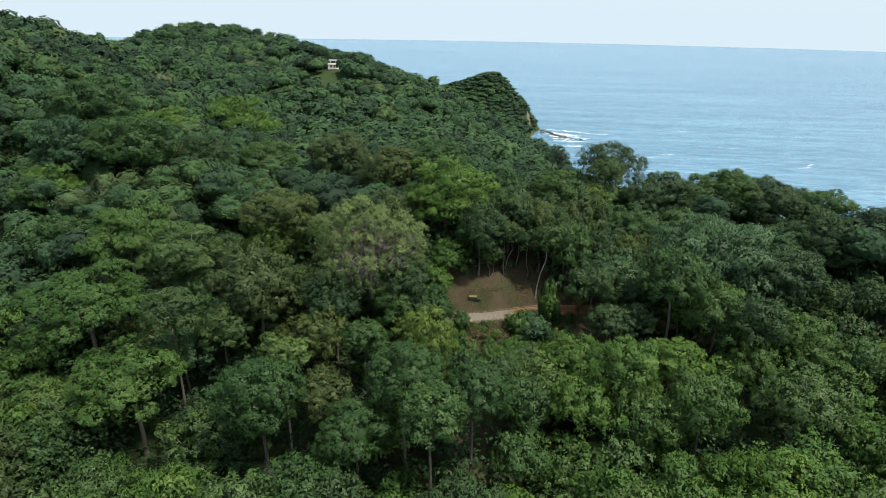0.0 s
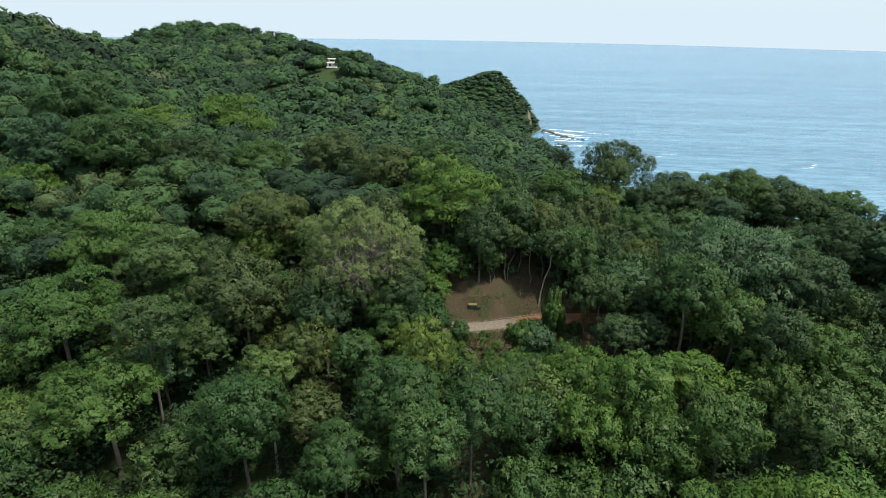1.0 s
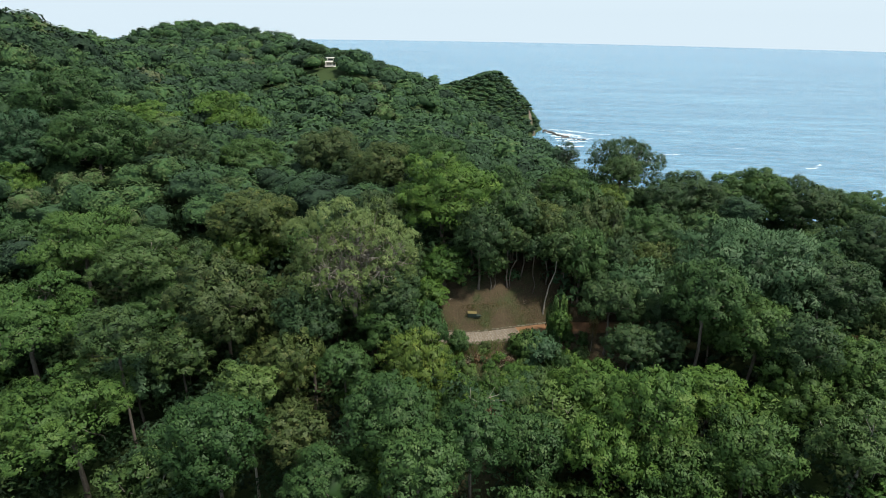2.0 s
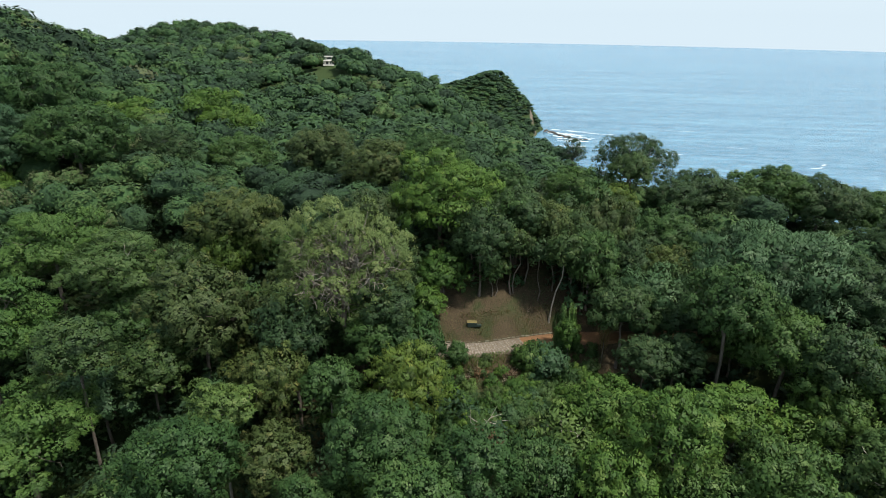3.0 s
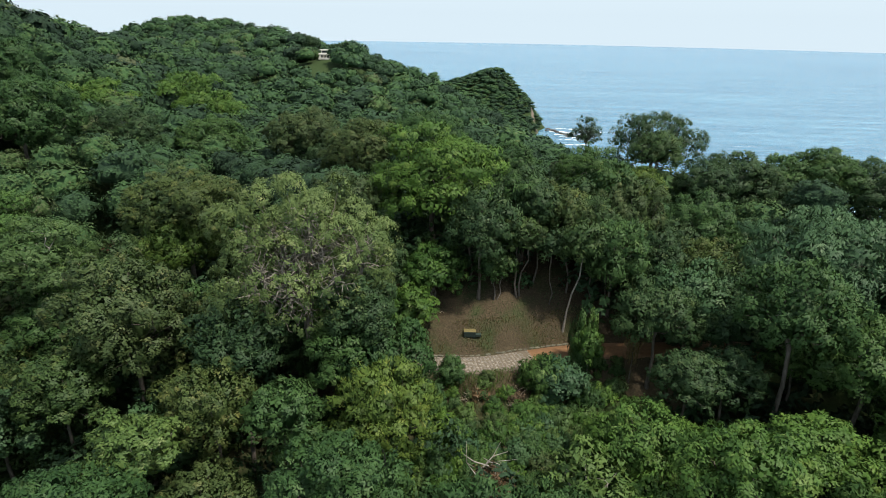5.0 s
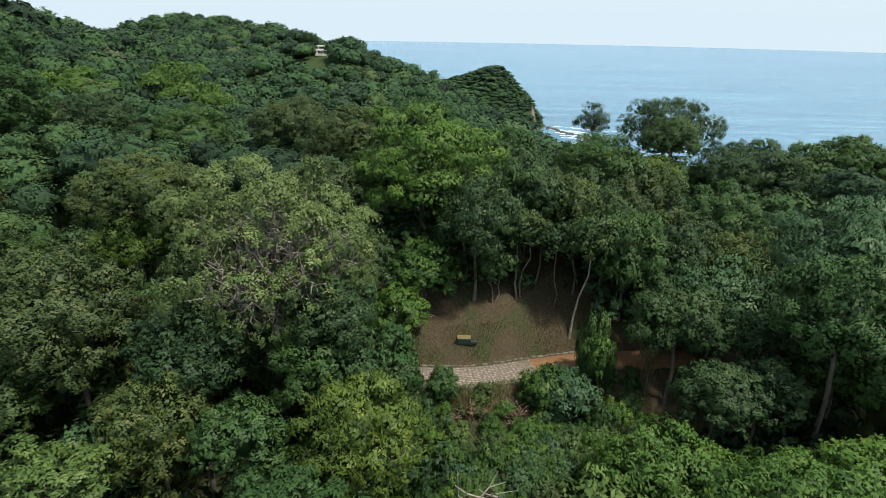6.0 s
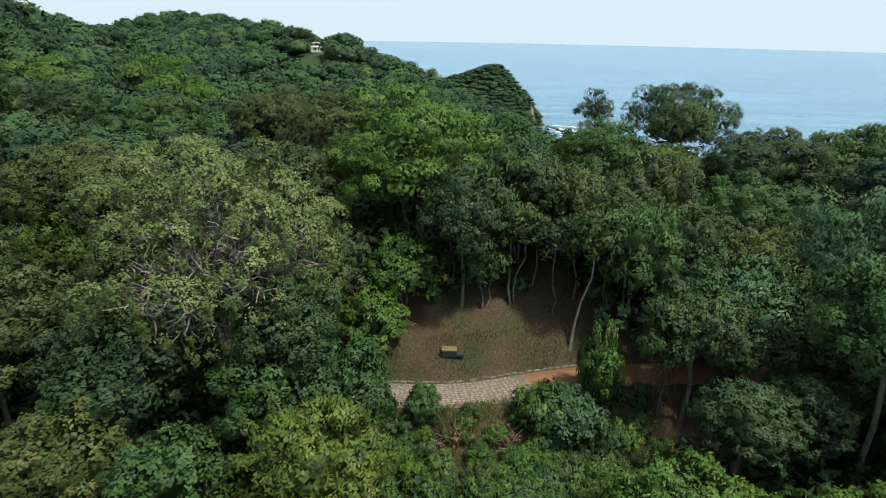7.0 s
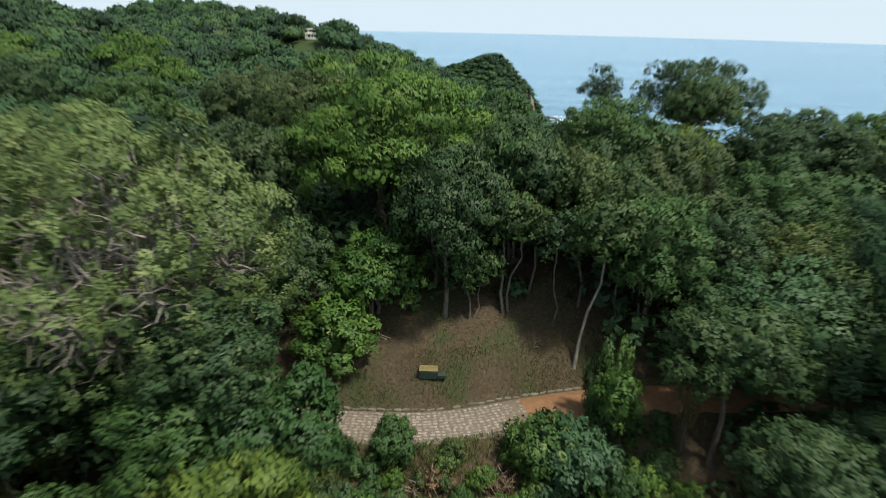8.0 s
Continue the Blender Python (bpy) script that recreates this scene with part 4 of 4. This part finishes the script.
slim_tree((11.95, 74.6), (13.2, 75.6, 79.8), 0.10, "dark", 2.2, label="leaning pale trunk with a dark crown at the clearing")
slim_tree((7.5, 76.9), (7.3, 77.4, 80.1), 0.10, "dark", 2.0)
slim_tree((7.8, 77.1), (8.4, 77.6, 79.9), 0.08, "olive", 1.8)
slim_tree((5.4, 76.0), (5.1, 76.4, 77.2), 0.07, "mid", 1.7)
slim_tree((5.7, 76.1), (6.1, 76.6, 77.6), 0.06, "dark", 1.4)
slim_tree((10.7, 76.8), (10.6, 77.2, 79.3), 0.06, "dark", 1.8)
slim_tree((-1.7, 71.7), (-1.9, 72.2, 75.2), 0.08, "bright", 1.9, label="small bright green tree with a white trunk")
slim_tree((-0.2, 73.6), (-0.4, 74.2, 76.5), 0.08, "bright", 2.2)
slim_tree((15.6, 76.4), (16.0, 76.8, 78.7), 0.08, "dark", 2.0)
slim_tree((14.6, 76.6), (14.2, 77.2, 79.1), 0.09, "dark", 2.0)
slim_tree((9.2, 79.0), (9.4, 79.5, 82.3), 0.09, "dark", 2.0)
slim_tree((3.0, 78.2), (2.6, 78.8, 81.7), 0.10, "dark", 2.2)
slim_tree((12.4, 78.4), (12.2, 79.0, 81.5), 0.09, "olive", 2.0)


# ---- shrubs of the slope below the track ----
def shrub(kind, x, y, R, asp, label):
    g = land1(x, y)
    base = new("shrub")
    base.matrix_basis = Matrix.Translation((x, y, g))
    tagged(base, label, "shrub", "shrubs below the track")
    crown, limbs = proto(kind, 1.2, int(rng.integers(0, 3)), 0.75, False)
    k = R / 1.2
    m = Matrix.Translation((0, 0, 0.55 * asp * R)) @ Matrix.Rotation(rng.uniform(0, 6.28), 4, "Z") @ Matrix.Diagonal((k, k, k * asp / 0.75, 1))
    child("crown", crown, base, m)
    child("branchwork", limbs, base, m)


SHRUB_LOOKS = {"bright": "bright green leafy shrub on the steep verge", "mid": "green tangled shrub on the slope below the track",
               "blue": "bluish broad-leaved shrub beside the track", "olive": "olive green scrub on the slope", "light": "pale green shrub on the slope"}
r9 = random.Random(9)
for k in range(470):
    x, y = r9.uniform(-4, 17), r9.uniform(54, 72)
    sd = float(off_track(np.array([x]), np.array([y]))[0])
    if not -14 < sd < -1.7:
        continue
    if 2.6 < x < 9.0 and -5.0 < sd < -2.0 and r9.random() < 0.72:
        continue
    if math.hypot(x - 5.8, (y - 57.6) * 0.8) < 1.5:
        continue
    R = r9.uniform(0.35, 0.7) if sd > -4.2 else r9.uniform(0.6, 1.25)
    kind = r9.choice(("bright", "mid", "mid", "bright", "olive", "light", "blue"))
    shrub(kind, x, y, R, r9.uniform(0.7, 1.0), SHRUB_LOOKS[kind])
shrub("mid", 2.1, 67.6, 1.0, 1.0, "dark green shrub at the edge of the track")
shrub("blue", 10.6, 68.9, 1.5, 0.9, "bluish broad-leaved shrub beside the track")
for dx, dy, R, tall in ((0, 0, 1.2, 1.3), (0.5, 0.3, 1.1, 1.8), (-0.2, 0.4, 1.1, 2.4), (0.3, 0.2, 1.0, 2.9)):
    shrub("mid", 13.4 + dx, 70.6 + dy, R, tall, "tall narrow leafy green shrub beside the track")


# ---- grass, litter and twigs ----
def scatter(name, label, n, area, mat, seed, length, width, upright):
    r = np.random.default_rng(seed)
    x0, x1, s0, s1 = area
    xs, ss = r.uniform(x0, x1, n), r.uniform(s0, s1, n)
    ys = track_y(xs) + ss * 1.05
    keep = wobble(xs, ys, 1.1, seed * 0.7) > r.uniform(-1.0, 0.9, n)
    xs, ys = xs[keep], ys[keep]
    P = np.stack([xs, ys, land(xs, ys) + (0.4 * length if upright else 0.03)], 1)
    if upright:
        N = r.normal(size=P.shape) * [1, 1, 0.25]
    else:
        N = r.normal(size=P.shape) * 0.35 + [0, 0, 1]
    V, Fc = leaf_cards(r, P, N, length, width, -2.0 if upright else 0.0)
    tagged(new(name, mesh_of(name, V, Fc, mat, np.repeat(r.uniform(0.2, 1.0, len(P)), 4))), label, "grass", kind="stuff")


scatter("dry_grass", "dry straw-coloured grass on the bank", 6500, (-4, 14, 1.4, 4.2), DRYGRASS, 21, 0.24, 0.035, True)
scatter("green_grass", "short green grass tufts on the bank and verge", 3200, (-4, 14, 1.5, 6.0), LEAF["mid"], 22, 0.20, 0.04, True)
scatter("verge_grass", "long green grass along the lower edge of the track", 5000, (-4, 14, -3.0, -1.25), LEAF["bright"], 23, 0.42, 0.045, True)
scatter("leaf_litter", "brown fallen leaves on the clearing floor", 9000, (-5, 18, 1.5, 12.0), LITTER, 24, 0.13, 0.07, False)
scatter("dry_scrub", "dry brown weeds on the slope below the track", 5000, (2, 12, -6.5, -1.8), DRYGRASS, 25, 0.45, 0.04, True)


def dead_branch(x, y, size, n, seed, label, heap=0.0):
    r = np.random.default_rng(seed)
    g = land1(x, y)
    paths = [[((0, 0, -0.3), 0.08), ((0.1, 0, heap * 0.5), 0.07), ((0.1, 0.1, heap + 0.2), 0.06)]] if heap else []
    for k in range(n):
        a = np.array([r.normal() * 0.25, r.normal() * 0.2, 0.1]) * size + [0, 0, heap]
        d = np.array([r.normal(), r.normal() * 0.6, abs(r.normal()) * 0.6 + 0.1])
        d *= size * r.uniform(0.5, 1.0) / np.linalg.norm(d)
        b, c = a + d * 0.5 + r.normal(size=3) * 0.1 * size, a + d
        t = (0.06 if heap else 0.035) * r.uniform(0.5, 1.2)
        paths.append([(a, t), (b, t * 0.7), (c, t * 0.3)])
        paths.append([(b, t * 0.6), (b + r.normal(size=3) * 0.3 * size, t * 0.25)])
    ob = new("dead_branch", smooth(mesh_of("dead_branch", *tubes(paths, 4), BARK_PALE if seed == 31 else DRYWOOD)))
    ob.matrix_basis = Matrix.Translation((x, y, g))
    tagged(ob, label, "branch")


dead_branch(5.9, 58.0, 2.4, 5, 31, "bleached fallen branches in the scrub", 1.7)
dead_branch(5.0, 63.0, 1.3, 10, 32, "dry brown brushwood in the scrub")
dead_branch(3.2, 65.6, 1.2, 8, 33, "pale dry twigs below the track")
dead_branch(7.6, 65.8, 1.2, 9, 34, "dry brown brushwood below the track")
dead_branch(9.8, 75.0, 1.0, 2, 35, "fallen grey branch on the clearing floor")
dead_branch(0.6, 69.9 + 4.0, 1.0, 3, 37, "grey fallen branch at the foot of small trees")


def brush_pile(x, y, R, h, seed):
    """A heap of cut boughs with their dead leaves still on."""
    r = np.random.default_rng(seed)
    base = new("brush_pile")
    base.matrix_basis = Matrix.Translation((x, y, land1(x, y)))
    tagged(base, "heap of cut boughs with dead brown leaves", "brushwood")
    n = int(420 * R * R)
    D = unit(r.normal(size=(n, 3)) * [1, 1, 0.8] + [0, 0, 0.5])
    P = D * r.uniform(0.5, 1.05, (n, 1)) * [R, R * 0.8, h * 0.75] * (1 + 0.25 * np.sin(D[:, :1] * 7 + seed)) + [0, 0, h * 0.25]
    V, Fc = leaf_cards(r, P, D + r.normal(size=(n, 3)) * 0.5, 0.26, 0.11, 0.5)
    child("dead_leaves", mesh_of("dead_leaves", V, Fc, LITTER, np.repeat(r.uniform(0.2, 1.0, n), 4)), base)
    paths = []
    for k in range(14):
        a = np.array([r.normal() * 0.3 * R, r.normal() * 0.3 * R, 0.0])
        d = unit(np.array([[r.normal(), r.normal() * 0.7, 0.5]]))[0] * R * r.uniform(0.8, 1.4)
        paths.append([(a - [0, 0, 0.2], 0.024), (a + d * 0.4 + [0, 0, h * 0.4], 0.018), (a + d * 0.8 + [0, 0, h * 0.5], 0.007)])
    child("boughs", smooth(mesh_of("boughs", *tubes(paths, 4), DRYWOOD)), base)


brush_pile(5.7, 58.3, 1.3, 1.9, 51)
brush_pile(6.7, 57.4, 0.9, 1.2, 52)
brush_pile(4.4, 66.1, 1.0, 0.7, 53)
brush_pile(7.4, 66.6, 1.1, 0.6, 54)
brush_pile(8.9, 65.2, 0.9, 0.8, 55)


# ---- shore ----
def rock(x, y, size, seed, label):
    r = np.random.default_rng(seed)
    bm = bmesh.new()
    bmesh.ops.create_icosphere(bm, subdivisions=2, radius=1)
    k = r.uniform(0.7, 1.3, 3) * size
    for v in bm.verts:
        d = 1 + 0.25 * noise.noise(v.co * 1.7 + Vector((seed, 0, 0))) + 0.15 * noise.noise(v.co * 4 + Vector((0, seed, 0)))
        v.co = Vector((v.co.x * k[0], v.co.y * k[1] * 0.8, v.co.z * k[2] * 0.45)) * d
    ob = new("sea_rock", bm_mesh("sea_rock", bm, ROCK))
    ob.matrix_basis = pose(x, y, 0.1 * size, 0, 0, float(r.uniform(0, 180)))
    tagged(ob, label, "rock", "rocks off the headland")


def foam(rows, seed, name, label):
    """Ragged rafts of broken water lying on the sea. rows: middle x, y, half length, half width, turn."""
    r = np.random.default_rng(seed)
    V, Fc = [], []
    for x, y, a, b, turn in rows:
        for q in range(int(20 + a * 5 * max(1.0, b / 3))):
            u, w = r.uniform(-1, 1), r.normal() * 0.7
            cx, cy = u * a, w * b * (1.1 - abs(u)) + 0.16 * a * math.cos(u * 2.2 + seed)
            px, py = x + cx * math.cos(turn) - cy * math.sin(turn), y + cx * math.sin(turn) + cy * math.cos(turn)
            n, size = 9, r.uniform(0.2, 0.62) * min(b, 1.7)
            base = len(V)
            V.append((px, py, 0.12))
            for k in range(n):
                an = 2 * math.pi * k / n
                d = size * r.uniform(0.4, 1.2)
                V.append((px + 1.7 * d * math.cos(an), py + 0.9 * d * math.sin(an), 0.05 + r.uniform(0, 0.05)))
            for k in range(n):
                Fc.append((base, base + 1 + k, base + 1 + (k + 1) % n))
    tagged(new(name, mesh_of(name, V, Fc, FOAM)), label, "foam", kind="stuff")


r12 = random.Random(12)
for k in range(20):
    t = k / 19
    rock(56 + 20 * t + r12.uniform(-4, 4), 664 - 40 * t + r12.uniform(-7, 7), r12.uniform(1.2, 3.2), 60 + k, "dark wet rock in the surf below the cliff")
for k in range(9):
    rock(76 + 2.0 * k + r12.uniform(-1.5, 1.5), 625 - 1.4 * k + r12.uniform(-3, 3), r12.uniform(1.0, 2.2), 90 + k, "low dark reef rock awash in the surf")
foam([(64, 652, 7, 6, 0.2), (70, 634, 9, 6, 0.3), (82, 642, 12, 5, -0.2), (80, 618, 16, 4, 0.1), (82, 668, 20, 3, -0.1), (72, 650, 14, 4, -0.3), (84, 632, 18, 3, -0.2), (78, 606, 15, 3, 0.2), (74, 580, 14, 2.5, 0.3), (108, 655, 16, 1.2, 0.0)], 71, "surf", "white surf washing round rocks at the headland")
foam([(132, 536, 22, 0.9, 0.35), (162, 556, 9, 1.0, 0.3), (231, 598, 10, 0.8, 0.1), (264, 517, 6, 1.2, 0.5), (275, 530, 6, 0.9, 0.9), (200, 690, 18, 0.8, 0.0)], 72, "breaking_wave", "thin white lines of breaking waves on the sea")


# ---- house on the ridge ----
def house(x, y, z, turn):
    base = new("house")
    base.matrix_basis = pose(x, y, z, 0, 0, turn) @ Matrix.Scale(0.85, 4)
    tagged(base, "white flat-roofed house among trees on the ridge", "house")

    def slab(name, lo, hi, mat, parent=base, bevel=0.05, label=""):
        bm = bmesh.new()
        box(bm, lo, hi, bevel)
        return child(name, bm_mesh(name, bm, mat), parent, label=label)

    wall = slab("wall", (-4.2, 0, -6), (3.2, 6, 2.4), PLASTER)
    slab("roof", (-5.0, -1.6, 2.4), (4.0, 6.5, 2.85), ROOF)
    slab("terrace", (-5.0, -3.0, -0.9), (6.4, 0, -0.5), PLASTER)
    slab("parapet", (-5.0, -3.0, -0.5), (1.2, -2.8, 0.35), PLASTER)
    slab("wall", (3.25, 0.8, -6), (6.6, 5, 1.1), PLASTER)
    slab("roof", (3.0, -1.2, 1.1), (8.4, 5.4, 1.4), ROOF)
    slab("wall", (-3.4, 3.0, 2.85), (1.2, 7.5, 5.2), PLASTER)
    slab("roof", (-4.4, 2.0, 5.2), (2.0, 8.2, 5.5), ROOF)
    for wx in (-3.2, -1.2, 0.9):
        w = slab("window", (wx, -0.06, 0.1), (wx + 1.6, 0.04, 2.0), SHADE_GLASS, wall, 0.0)
        slab("window_frame", (wx + 0.75, -0.09, 0.1), (wx + 0.85, -0.05, 2.0), PLASTER, w, 0.0)
    slab("window", (-2.8, 2.94, 3.4), (0.6, 3.04, 4.8), SHADE_GLASS, wall, 0.0)
    for px in (-4.6, -0.6, 3.6, 7.9):
        slab("column", (px, -1.4, -0.5 if px < 3 else -4), (px + 0.3, -1.1, 2.42 if px < 3.5 else 1.12), PLASTER)


house(-100.8, 394, 80.4, 12)
tree("dark", -110.5, 399, 88.5, 5.2, 0.8, rng, True, label="tall dark tree behind the white house")
tree("dark", -95.0, 401, 85.5, 4.2, 0.8, rng, True, label="dark tree beside the white house")


# ---- dry hanging leaves beside the track ----
def dry_clump(x, y, top, n, seed):
    r = np.random.default_rng(seed)
    g = land1(x, y)
    base = new("dry_vine")
    base.matrix_basis = Matrix.Translation((x, y, g))
    tagged(base, "hanging clump of dead beige leaves beside the track", "vine")
    h = top - g
    P = np.stack([r.normal(size=n) * 0.35, r.normal(size=n) * 0.3, r.uniform(0.3, 1.0, n) ** 0.7 * h], 1)
    way = np.stack([r.normal(size=n) * 0.25, r.normal(size=n) * 0.25, -np.ones(n)], 1)
    V, Fc = leaf_cards(r, P, r.normal(size=(n, 3)) * [1, 1, 0.2], 0.75, 0.09, 0.3, way)
    child("leaves", mesh_of("leaves", V, Fc, DRYGRASS, np.repeat(r.uniform(0.3, 0.75, n), 4)), base)
    child("stem", smooth(mesh_of("stem", *tubes([[((0, 0, -0.2), 0.06), ((0.05, 0, h * 0.5), 0.05), ((0, 0.03, h), 0.03)]], 6), BARK)), base)


dry_clump(17.3, 69.9, 75.2, 150, 81)
slim_tree((25.4, 74.6), (25.6, 75.0, 77.6), 0.10, "dark", 2.0, label="pale trunk standing at the edge of the track")
